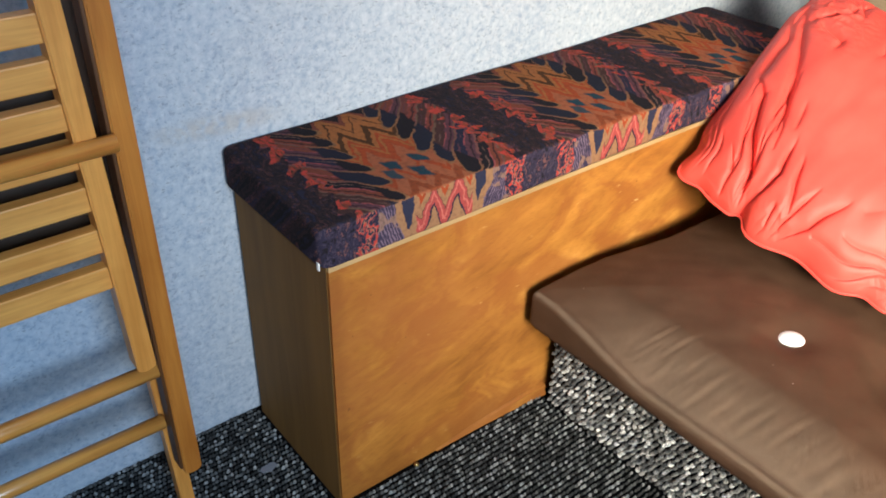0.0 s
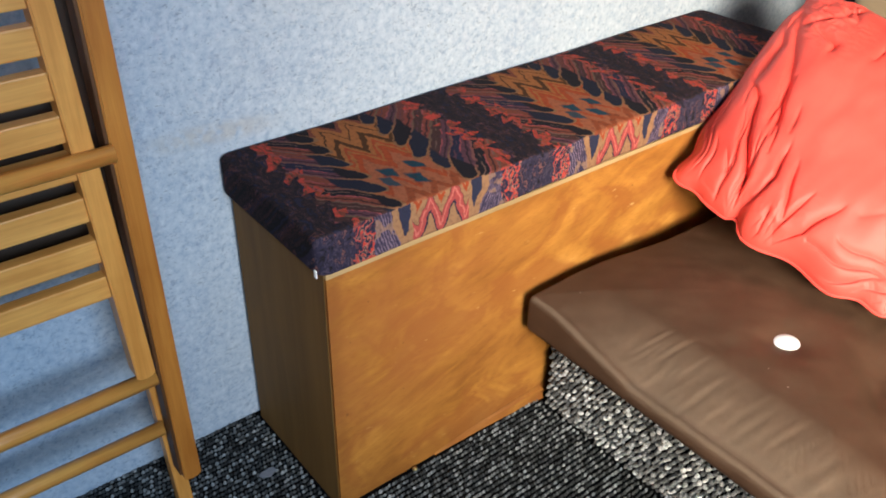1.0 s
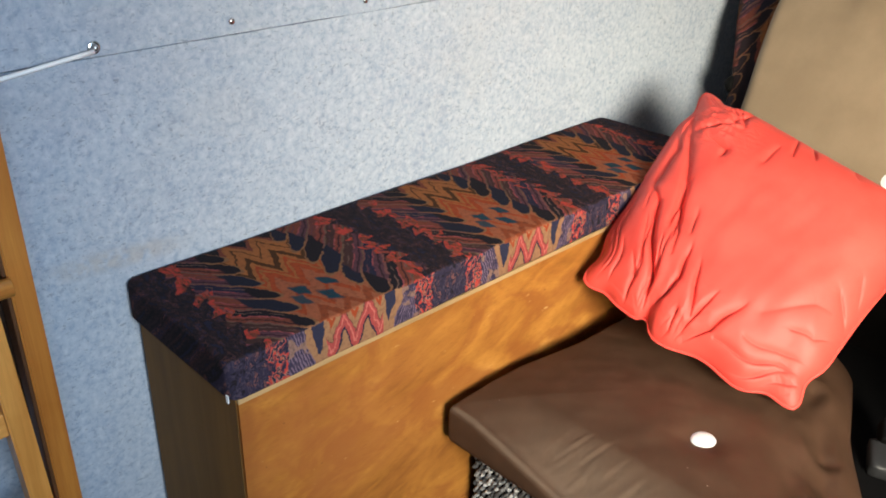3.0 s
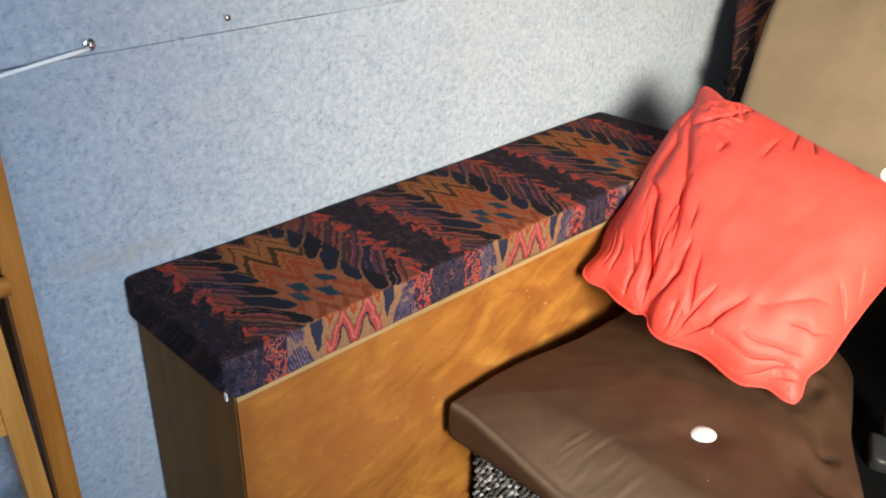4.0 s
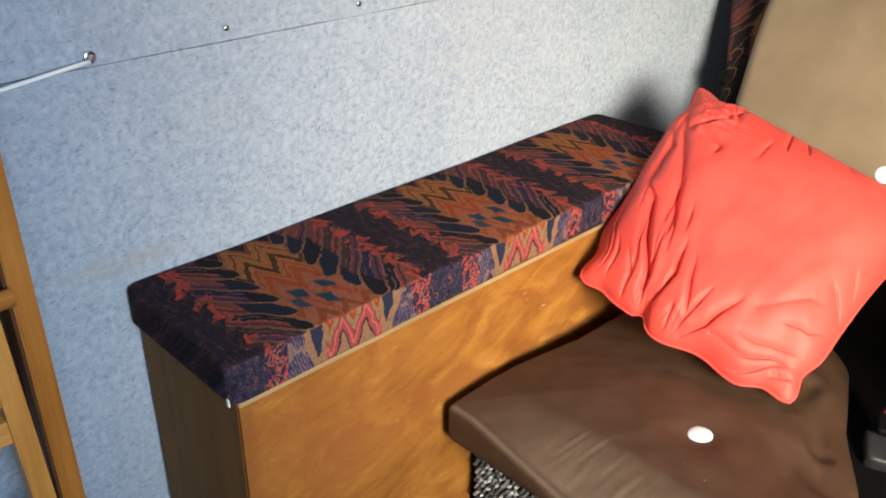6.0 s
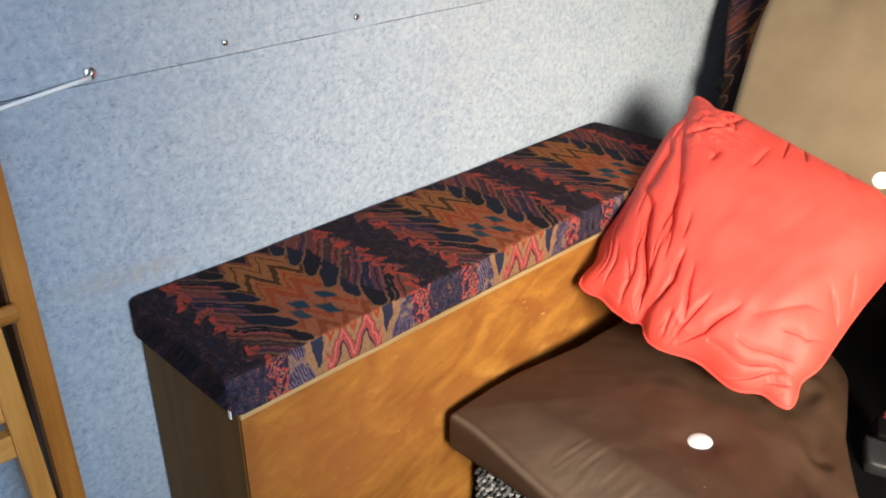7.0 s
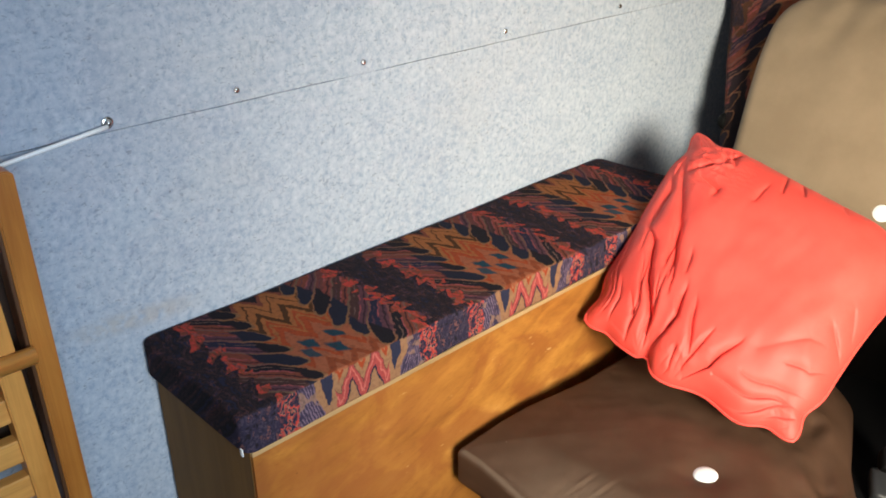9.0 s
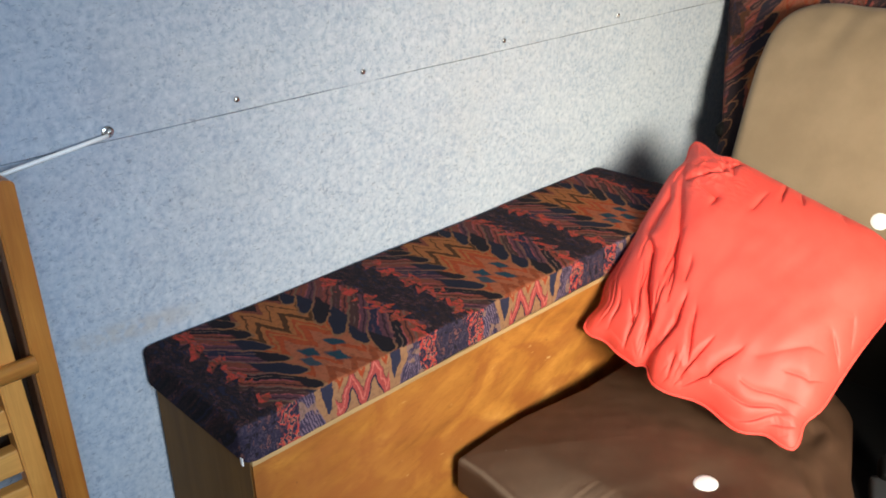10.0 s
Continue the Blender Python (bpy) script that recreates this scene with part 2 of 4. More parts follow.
    dark = m.ramp(streak, [(0.30, navy), (0.40, ink), (0.47, (0.034, 0.020, 0.022)), (0.51, ink), (0.56, (0.065, 0.028, 0.026)), (0.59, navy), (0.65, (0.11, 0.044, 0.038)), (0.70, ink)], True)
    lick = m.math("PINGPONG", m.add(V, m.mul(m.add(db, m.mul(m.noise(18, 1), 0.06)), 1.1)), 0.019)
    jag = m.add(db, m.mul(m.sub(lick, 0.0105), 1.1))
    c = m.mix(m.step(jag, 0.124, 0.126), c, dark)
    flame = m.mul(inside(jag, 0.117, 0.0095, 0.0012), m.step(m.noise(1.0, 2, 0.5, m.vec(m.mul(X, 46), m.mul(V, 30), 2.0)), 0.47, 0.49))
    hot = m.ramp(m.noise(1.0, 2, 0.5, m.vec(m.mul(X, 150), m.mul(V, 45), 5.0)), [(0.0, ink), (0.34, brown), (0.44, red), (0.53, (0.20, 0.045, 0.022)), (0.60, (0.25, 0.060, 0.055)), (0.68, ink)], True)
    if upright:
        hot = m.mix(m.step(z0, 0.72, 0.74), umber, hot)
    c = m.mix(flame, c, hot)
    if upright:
        # the back's shade mixed into its dyes, with rosy streaks across the top of the back
        c = m.mix(0.30, c, (0.026, 0.016, 0.016))
        rosy = m.mul(m.step(z0, 0.70, 0.80), m.step(m.noise(1.0, 3, 0.6, m.vec(m.mul(X, 30), m.mul(m.add(V, X), 110), 3.0)), 0.46, 0.60))
        c = m.mix(m.mul(rosy, 0.7), c, (0.22, 0.090, 0.075))
    if not upright:
        # the border over the front edge: a broad red zigzag on tan between navy lobes, lilac hatching, flames
        w = across(0.166)
        dw = m.math("ABSOLUTE", w)
        hf = m.mul(m.add(V, 0.063), 1 / 0.053)
        buff, lilac = (0.255, 0.135, 0.072), (0.150, 0.105, 0.150)
        peak = m.mul(m.math("PINGPONG", dw, 0.0185), 46.0)
        off = m.sub(hf, m.add(0.10, peak))
        zig = m.ramp(m.add(m.mul(off, 0.5), 0.5), [(0.0, buff), (0.30, navy), (0.355, (0.30, 0.055, 0.050)), (0.47, (0.44, 0.12, 0.10)), (0.52, (0.30, 0.055, 0.050)), (0.60, (0.12, 0.045, 0.035)), (0.63, buff), (0.80, rust), (0.90, buff)], True)
        band = m.mix(m.step(dw, 0.0415, 0.0425), zig, buff)
        lobe = m.step(m.sub(m.mul(m.math("SQRT", m.math("MAXIMUM", m.sub(hf, 0.22), 0.0)), 0.0115), m.math("ABSOLUTE", m.sub(dw, m.add(0.052, m.mul(hf, 0.003))))), 0.0, 0.0008)
        band = m.mix(lobe, band, (0.024, 0.026, 0.050))
        lean = m.add(dw, m.mul(hf, -0.016))
        lines = m.math("SINE", m.add(m.mul(m.add(lean, m.mul(m.sub(wob[0], 0.5), 0.012)), 1500.0), m.mul(wob2[1], 5.0)))
        hatch = m.mix(m.mul(m.step(lines, -0.7, 0.9), m.step(m.noise(70, 2), 0.34, 0.56)), (0.034, 0.028, 0.055), lilac)
        hatch = m.mix(m.mul(m.step(m.noise(45, 2), 0.56, 0.60), 0.75), hatch, (0.24, 0.14, 0.10))
        band = m.mix(m.step(lean, 0.0605, 0.0615), band, hatch)
        lickf = m.noise(1.0, 2, 0.5, m.vec(m.mul(m.add(X, m.mul(m.math("PINGPONG", hf, 0.5), 0.022)), 95), m.mul(V, 62), 7.0))
        flare = m.ramp(lickf, [(0.0, plum), (0.34, navy), (0.43, plum), (0.47, red), (0.52, (0.26, 0.12, 0.10)), (0.55, navy), (0.61, (0.24, 0.11, 0.08)), (0.65, red), (0.70, plum)], True)
        mott = m.ramp(m.noise(1.0, 3, 0.6, m.vec(m.mul(X, 110), m.mul(V, 50), 0.0), dist=0.6), [(0.3, ink), (0.40, (0.026, 0.022, 0.042)), (0.49, (0.055, 0.042, 0.066)), (0.53, (0.020, 0.018, 0.034)), (0.59, (0.13, 0.060, 0.060)), (0.63, (0.026, 0.022, 0.042)), (0.70, (0.20, 0.05, 0.045))], True)
        edge_zone = m.add(dw, m.mul(m.sub(m.noise(55, 2), 0.5), 0.014))
        band = m.mix(m.step(edge_zone, 0.098, 0.099), band, flare)
        band = m.mix(m.step(edge_zone, 0.129, 0.130), band, mott)
        c = m.mix(m.step(V, -0.0095, -0.0115), c, band)
    # soft bleed of the dyes and the weave
    c = m.mix(m.mul(m.step(m.noise(170, 3, 0.6), 0.46, 0.66), 0.26), c, (0.016, 0.012, 0.016))
    weave = m.noise(900, 2, 0.6)
    c = m.mix(m.mul(m.step(weave, 0.5, 0.8), 0.12), c, (0.08, 0.05, 0.05))
    m.set("Base Color", c)
    return m.bump(weave, 0.35, 0.001).m


def make_cloth(name, c1, c2, rough, spec=0.4, sheen=0.0, weave=1400, strength=0.15, big=12, along=0.0, lint=0.0, crinkle=0.0):
    m = Mat(name, rough, spec=spec)
    w, b = m.noise(weave, 2, 0.6), m.noise(big, 4, 0.6)
    c = m.mix(m.step(b, 0.35, 0.7), c1, c2)
    c = m.mix(m.mul(m.step(w, 0.5, 0.75), 0.18), c, tuple(v * 0.6 for v in c1))
    if lint:
        # a few specks of pale lint
        speck = m.mul(m.step(m.voronoi(34), 0.042, 0.026), m.step(m.voronoi(34, out="Color"), 0.62, 0.64))
        c = m.mix(m.mul(speck, lint), c, (0.42, 0.36, 0.30))
    if crinkle:
        soft = m.noise(16, 3, 0.5, dist=1.4)
        b = m.add(m.mul(b, 0.5), m.add(m.mul(soft, 9.0 * crinkle), m.mul(m.noise(48, 3, 0.55, dist=1.0), 3.0 * crinkle)))
    m.set("Base Color", c).set("Sheen Weight", sheen).set("Sheen Roughness", 0.35)
    if along:
        # floating threads run along y and stretch the gloss that way
        m.set("Specular Tint", (1.0, 0.82, 0.62)).set("Anisotropic", along).set("Tangent", m.vec(0.0, 1.0, 0.0))
    return m.bump(m.add(w, m.mul(b, 0.3)), strength, 0.001).m


def make_carpet(name, lo, hi):
    m = Mat(name, 0.9, spec=0.2)
    c = m.ramp(m.island(), [(0.0, lo), (0.35, tuple(v + 0.08 * (w - v) for v, w in zip(lo, hi))), (0.70, tuple(v + 0.34 * (w - v) for v, w in zip(lo, hi))), (0.97, hi)])
    fib = m.noise(700, 3, 0.6)
    c = m.mix(m.step(fib, 0.4, 0.75), c, lo)
    m.set("Base Color", c)
    return m.bump(fib, 0.6, 0.002).m


def make_plain(name, c, rough, metal=0.0, spec=0.5, scale=300, amount=0.25):
    m = Mat(name, rough, metal, spec)
    n = m.noise(scale, 3)
    m.set("Base Color", m.mix(m.mul(m.step(n, 0.4, 0.75), amount), c, tuple(v * 0.5 for v in c)))
    return m.bump(n, 0.08, 0.001).m


FELT = make_felt()
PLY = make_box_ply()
# Darker plywood for the box's ends.
PLY_END = make_wood("dark_plywood_end", 2, (0.105, 0.052, 0.016), (0.18, 0.092, 0.027), 0.65, 0.45, 0.9, spec=0.15)
EDGE = make_wood("raw_plywood_edge", 0, (0.27, 0.165, 0.07), (0.50, 0.34, 0.16), 0.7)
IKAT = make_ikat()
IKAT_UP = make_ikat("zigzag_upholstery_upright", True)
SATIN = make_cloth("red_satin", (0.71, 0.064, 0.048), (0.78, 0.083, 0.063), 0.57, 0.38, 0.03, 1600, 0.14, 7, 0.0, 0.0, 0.3)
BROWN = make_cloth("brown_polyester", (0.064, 0.034, 0.021), (0.082, 0.044, 0.0275), 0.68, 0.98, 0.0, 1500, 0.36, 26, 0.88, 0.9, 0.8)
TAN = make_cloth("tan_cotton", (0.212, 0.156, 0.100), (0.248, 0.185, 0.121), 0.8, 0.25, 0.1, 1200, 0.25, 9, 0.0, 0.25, 0.4)
HONEY_X = make_wood("honey_slat_wood", 0, (0.60, 0.235, 0.047), (0.92, 0.440, 0.108), 0.45, 1.2, 0.4, coat=0.15)
HONEY_Z = make_wood("honey_rail_wood", 2, (0.38, 0.120, 0.018), (0.60, 0.235, 0.040), 0.4, 1.2, 0.4, coat=0.25)
PALE_Z = make_wood("honey_stile_wood", 2, (0.56, 0.208, 0.037), (0.88, 0.400, 0.092), 0.45, 1.2, 0.4, coat=0.15)
ROD = make_wood("turned_rung_wood", 0, (0.48, 0.170, 0.032), (0.82, 0.395, 0.090), 0.32, 1.2, 0.4, coat=0.5)
# Two dark woods that carry the shade between the chair's rails in their colour.
SHADYWOOD = make_wood("shaded_rail_wood", 2, (0.016, 0.007, 0.003), (0.035, 0.015, 0.006), 0.6)
SHADYSIDE = make_wood("shaded_rail_side_wood", 2, (0.070, 0.024, 0.006), (0.17, 0.060, 0.013), 0.55)
GAPWOOD = make_wood("dark_gap_board", 0, (0.018, 0.010, 0.006), (0.05, 0.026, 0.013), 0.6)
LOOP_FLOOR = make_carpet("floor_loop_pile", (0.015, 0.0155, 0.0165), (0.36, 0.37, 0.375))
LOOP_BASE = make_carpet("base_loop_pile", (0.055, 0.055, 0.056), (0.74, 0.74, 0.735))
BACKING = make_plain("carpet_backing", (0.005, 0.005, 0.0055), 0.95, spec=0.05)
STEEL = make_plain("zinc_steel", (0.68, 0.67, 0.65), 0.25, 1.0)
WHITE = make_plain("white_button", (0.85, 0.86, 0.86), 0.35, amount=0.05)
CORD = make_plain("white_elastic", (0.90, 0.90, 0.89), 0.8, scale=900)
BLACK = make_plain("black_plastic", (0.004, 0.004, 0.004), 0.6, spec=0.08)
DARKCLOTH = make_cloth("black_cloth", (0.0035, 0.003, 0.003), (0.006, 0.0055, 0.005), 0.95, 0.02)
GREY = make_plain("grey_plastic", (0.022, 0.023, 0.025), 0.45, spec=0.3)
REDP = make_plain("red_plastic", (0.22, 0.02, 0.03), 0.4)
BRASS = make_plain("brass_tack", (0.62, 0.45, 0.18), 0.35, 1.0)
LINT = make_plain("pale_lint", (0.17, 0.175, 0.20), 0.95)
LINER = make_plain("van_lining", (0.16, 0.16, 0.16), 0.85, scale=60)


# ---- mesh helpers ----
def finish(name, me, mat, parent=None, label="", smooth=True):
    me.materials.append(mat)
    if smooth:
        me.shade_smooth()
    ob = new(name, me)
    if parent is not None:
        ob.parent = parent
    if label:
        ob["label"] = label
    return ob


def part(name, bm, mat, parent=None, label="", smooth=False):
    bmesh.ops.recalc_face_normals(bm, faces=bm.faces)
    me = bpy.data.meshes.new(name)
    bm.to_mesh(me)
    bm.free()
    return finish(name, me, mat, parent, label, smooth)


def raw(name, verts, faces, mat, parent=None, label="", smooth=True):
    me = bpy.data.meshes.new(name)
    me.from_pydata([tuple(map(float, v)) for v in verts], [], [tuple(map(int, f)) for f in faces])
    me.validate()
    bm = bmesh.new()
    bm.from_mesh(me)
    bmesh.ops.recalc_face_normals(bm, faces=bm.faces)
    bm.to_mesh(me)
    bm.free()
    return finish(name, me, mat, parent, label, smooth)


def block(x0, x1, y0, y1, z0, z1, bevel=0.002, segs=2, bm=None):
    bm = bm or bmesh.new()
    made = bmesh.ops.create_cube(bm, size=1)["verts"]
    for v in made:
        v.co = Vector(((x0 + x1) / 2 + v.co.x * (x1 - x0), (y0 + y1) / 2 + v.co.y * (y1 - y0), (z0 + z1) / 2 + v.co.z * (z1 - z0)))
    if bevel:
        edges = list({e for v in made for e in v.link_edges})
        bmesh.ops.bevel(bm, geom=edges, offset=bevel, segments=segs, profile=0.6, affect="EDGES")
    return bm


def rod(p, q, r, segs=20, bm=None, r2=None):
    bm = bm or bmesh.new()
    p, q = Vector(p), Vector(q)
    made = bmesh.ops.create_cone(bm, cap_ends=True, segments=segs, radius1=r, radius2=r if r2 is None else r2, depth=(q - p).length)["verts"]
    m = Matrix.Translation((p + q) / 2) @ (q - p).to_track_quat("Z", "Y").to_matrix().to_4x4()
    bmesh.ops.transform(bm, matrix=m, verts=made)
    return bm


def tube(points, r, segs=8, closed=False):
    """Vertices and faces of a tube along a line of points."""
    pts = [Vector(p) for p in points]
    n = len(pts)
    verts, faces = [], []
    for i, p in enumerate(pts):
        a = pts[(i - 1) % n] if closed or i else p
        b = pts[(i + 1) % n] if closed or i < n - 1 else p
        t = (b - a).normalized()
        s = t.cross(Vector((0.13, 0.31, 0.94))).normalized()
        u = t.cross(s)
        verts += [p + r * (math.cos(w) * s + math.sin(w) * u) for w in (2 * math.pi * j / segs for j in range(segs))]
    for i in range(n if closed else n - 1):
        k = (i + 1) % n
        faces += [(i * segs + j, i * segs + (j + 1) % segs, k * segs + (j + 1) % segs, k * segs + j) for j in range(segs)]
    if not closed:
        faces += [tuple(range(segs)), tuple(range((n - 1) * segs, n * segs))]
    return verts, faces


def round_outline(corners, radius, per=14, step=0.007):
    """A closed outline with rounded corners and evenly spaced points."""
    n, out = len(corners), []
    for i in range(n):
        a, b, c = (Vector(corners[(i + k) % n]) for k in (-1, 0, 1))
        u, w = (a - b).normalized(), (c - b).normalized()
        p, q = b + u * radius, b + w * radius
        out += [p * (1 - s) ** 2 + b * 2 * s * (1 - s) + q * s * s for s in (j / per for j in range(per + 1))]
        nxt = Vector(corners[(i + 1) % n])
        far = nxt + (b - nxt).normalized() * radius
        cuts = max(1, int((far - q).length / step))
        out += [q.lerp(far, j / cuts) for j in range(1, cuts)]
    return out


def pad(outline, z0, z1, edge, crown, shape=None, rings=16, levels=0):
    """A stuffed pad: a rounded rim of radius edge between z0 and z1 and a top that rises by crown to its middle."""
    c = sum(outline, Vector((0, 0))) / len(outline)
    prof = [(e, z) for e, z in reversed([(edge * (1 - math.cos(math.pi / 2 * j / 6)), z0 + edge * (1 - math.sin(math.pi / 2 * j / 6))) for j in range(7)])]
    prof += [(0.0, z0 + edge + (z1 - z0 - 2 * edge) * (j + 1) / (levels + 1)) for j in range(levels)]
    prof += [(edge * (1 - math.cos(math.pi / 2 * j / 8)), z1 - edge + edge * math.sin(math.pi / 2 * j / 8)) for j in range(9)]
    verts, faces, n = [], [], len(outline)
    size = sum((p - c).length for p in outline) / n

    def ring(inset, z):
        for p in outline:
            verts.append(Vector((*(c + (p - c) * (1 - inset / (p - c).length)), z)))

    for e, z in prof:
        ring(e, z)
    for j in range(1, rings):
        s = j / rings
        for p in outline:
            r0 = 1 - edge / (p - c).length
            verts.append(Vector((*(c + (p - c) * r0 * (1 - s)), z1 + crown * (1 - (1 - s) ** 2))))
    total = len(verts) // n
    for i in range(total - 1):
        faces += [(i * n + j, i * n + (j + 1) % n, (i + 1) * n + (j + 1) % n, (i + 1) * n + j) for j in range(n)]
    faces.append(tuple(reversed(range(n))))
    verts.append(Vector((*c, z1 + crown)))
    faces += [((total - 1) * n + j, (total - 1) * n + (j + 1) % n, len(verts) - 1) for j in range(n)]
    if shape:
        verts = [shape(v) for v in verts]
    return verts, faces


def dome(p, axis, r, h, segs=20, rings=5):
    """A low dome (button, screw head) on the point p, facing axis."""
    q = Vector(axis).to_track_quat("Z", "Y")
    verts, faces = [], []
    for i in range(rings):
        w = math.pi / 2 * i / rings
        verts += [Vector(p) + q @ Vector((r * math.cos(w) * math.cos(a), r * math.cos(w) * math.sin(a), h * math.sin(w))) for a in (2 * math.pi * j / segs for j in range(segs))]
    verts.append(Vector(p) + q @ Vector((0, 0, h)))
    for i in range(rings - 1):
        faces += [(i * segs + j, i * segs + (j + 1) % segs, (i + 1) * segs + (j + 1) % segs, (i + 1) * segs + j) for j in range(segs)]
    faces += [((rings - 1) * segs + j, (rings - 1) * segs + (j + 1) % segs, rings * segs) for j in range(segs)]
    faces.append(tuple(reversed(range(segs))))
    return verts, faces


def thing(name, at, label, category, group=""):
    ob = new(name)
    ob.location = at
    ob.empty_display_size = 0.05
    return tagged(ob, label, category, group)


def under(root, *obs):
    """Parent parts without moving them."""
    for ob in obs:
        ob.parent = root
        ob.matrix_parent_inverse = Matrix.Translation(root.location).inverted()
    return root


# ---- the van's shell ----
WALL = 0.24
tagged(part("floor", block(-1.7, 1.8, -1.75, 0.30, -0.05, 0.0, 0), BACKING), "dark ribbed loop-pile carpet floor of the van", "floor", kind="structure")
tagged(part("wall_core", block(-1.7, 1.8, WALL + 0.004, 0.30, 0.0, 1.95, 0), BACKING), "dark board under the felt lining", "wall", kind="structure")


def felt_sheet(name, z0, z1, y, ragged, seed, label):
    """A 4 mm sheet of felt with one hand-cut, slightly wandering edge."""
    n = 500
    bm = bmesh.new()
    rows_ = []
    for k in range(n + 1):
        x = -1.7 + 3.5 * k / n
        cut = 0.0009 * noise.noise(Vector((x * 9, seed, 0))) + 0.0011 * noise.noise(Vector((x * 46, seed, 4))) ** 3
        lo, hi = (z0 + cut, z1) if ragged == "low" else (z0, z1 + cut)
        soft = 0.0006
        rows_.append([bm.verts.new(p) for p in ((x, y + soft, lo), (x, y, lo + soft), (x, y, hi - soft), (x, y + soft, hi), (x, WALL + 0.0038, hi), (x, WALL + 0.0038, lo))])
    for a, b in zip(rows_, rows_[1:]):
        for q in range(6):
            bm.faces.new((a[q], b[q], b[(q + 1) % 6], a[(q + 1) % 6]))
    bm.faces.new(rows_[0]), bm.faces.new(rows_[-1][::-1])
    bmesh.ops.recalc_face_normals(bm, faces=bm.faces)
    tagged(part(name, bm, FELT), label, "wall", kind="structure")


felt_sheet("wall_side", 0.0, 0.7360, WALL, "high", 3.0, "blue-grey felt lining on the van's side wall")
felt_sheet("wall_side_upper", 0.7369, 1.95, WALL - 0.0005, "low", 8.0, "upper sheet of blue-grey felt wall lining")
# Unseen walls and ceiling, added to enclose the interior light; their openings are assumed.
tagged(part("wall_front", block(1.8, 1.86, -1.75, 0.30, 0.0, 1.95, 0), LINER), "plain grey lining behind the seats", "wall", kind="structure")
bm = block(-1.7, -1.0, -1.81, -1.75, 0.0, 1.95, 0)
block(0.0, 1.8, -1.81, -1.75, 0.0, 1.95, 0, bm=bm)
block(-1.0, 0.0, -1.81, -1.75, 0.0, 0.75, 0, bm=bm)
block(-1.0, 0.0, -1.81, -1.75, 1.6, 1.95, 0, bm=bm)
tagged(part("wall_door_side", bm, LINER), "unseen grey lined wall with an opening for the door lamp", "wall", kind="structure")
bm = block(-1.76, -1.7, -0.4, 0.30, 0.0, 1.95, 0)
block(-1.76, -1.7, -1.75, -1.5, 0.0, 1.95, 0, bm=bm)
block(-1.76, -1.7, -1.5, -0.4, 0.0, 0.7, 0, bm=bm)
block(-1.76, -1.7, -1.5, -0.4, 1.75, 1.95, 0, bm=bm)
tagged(part("wall_rear", bm, LINER), "unseen grey lined rear of the van with an assumed opening", "wall", kind="structure")
CEIL = make_plain("white_roof_lining", (0.55, 0.55, 0.54), 0.8, scale=40)
bm = block(-1.76, 0.0, -1.81, 0.30, 1.95, 2.0, 0)
block(0.5, 1.86, -1.81, 0.30, 1.95, 2.0, 0, bm=bm)
block(0.0, 0.5, -1.81, -0.5, 1.95, 2.0, 0, bm=bm)
block(0.0, 0.5, 0.0, 0.30, 1.95, 2.0, 0, bm=bm)
tagged(part("ceiling", bm, CEIL), "unseen pale van ceiling with a hole for the added roof lamp", "ceiling", kind="structure")


# ---- bench box and its cushion ----
BL, BD, BH = 1.0, 0.228, 0.40
box = thing("bench_box", (0, 0, 0), "long narrow orange-varnished plywood box standing against the felt wall", "box")
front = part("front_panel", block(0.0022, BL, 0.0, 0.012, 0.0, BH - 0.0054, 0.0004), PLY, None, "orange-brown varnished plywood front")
end = part("end_panel", block(-0.0010, 0.0, 0.0006, BD, 0.0, BH + 0.001, 0.0004), PLY_END, None, "dark brown plywood end")
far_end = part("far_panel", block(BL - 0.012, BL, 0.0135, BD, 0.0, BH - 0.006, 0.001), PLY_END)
lid = part("lid", block(0.0006, BL + 0.002, -0.0030, BD - 0.002, BH - 0.0050, BH + 0.002, 0.001), EDGE, None, "pale raw edge of the lid")
lv, lf = [], []
for k in range(25):
    s = k / 24
    x0, up, out = 0.165 + 0.215 * s, 0.003 + 0.017 * s ** 0.8, 0.001 + 0.008 * s * s
    lv += [(x0, -0.0005, up + 0.003), (x0, -out, up), (x0, -out - 0.0025, 0.002), (x0, -0.0005, 0.001)]
    if k:
        lf += [(4 * k - 4 + j, 4 * k - 4 + (j + 1) % 4, 4 * k + (j + 1) % 4, 4 * k + j) for j in range(4)]
lf += [(0, 1, 2, 3), (96, 97, 98, 99)]
lip = raw("bottom_strip", lv, lf, PLY, None, "lifting strip of veneer along the floor", False)
under(box, front, end, far_end, lid, lip)


def bench_shape(v):
    w = noise.noise(Vector((v.x * 6, v.y * 6, v.z * 6)))
    v.z += 0.0025 * w * (1 if v.z > 0.43 else 0.3) + (0.003 * max(0.0, v.x) * max(0.0, v.y) / 0.236 if v.z > 0.43 else 0.0)
    if v.y < 0.02:
        v.y -= 0.002 * noise.noise(Vector((v.x * 14, 3, v.z * 9)))
    return v


outline = round_outline([(-0.010, -0.006), (0.995, -0.006), (0.975, 0.236), (-0.010, 0.236)], 0.014)
v, f = pad(outline, 0.403, 0.458, 0.0065, 0.005, bench_shape, 18)
tagged(raw("bench_cushion", v, f, IKAT), "thin cushion in dark zigzag-patterned red and ochre fabric on the box", "cushion")
staple = part("staple", block(-0.0122, -0.0108, -0.004, 0.001, 0.404, 0.414, 0.0004), WHITE)
tagged(staple, "small white plastic tag at the cushion's corner", "tag")

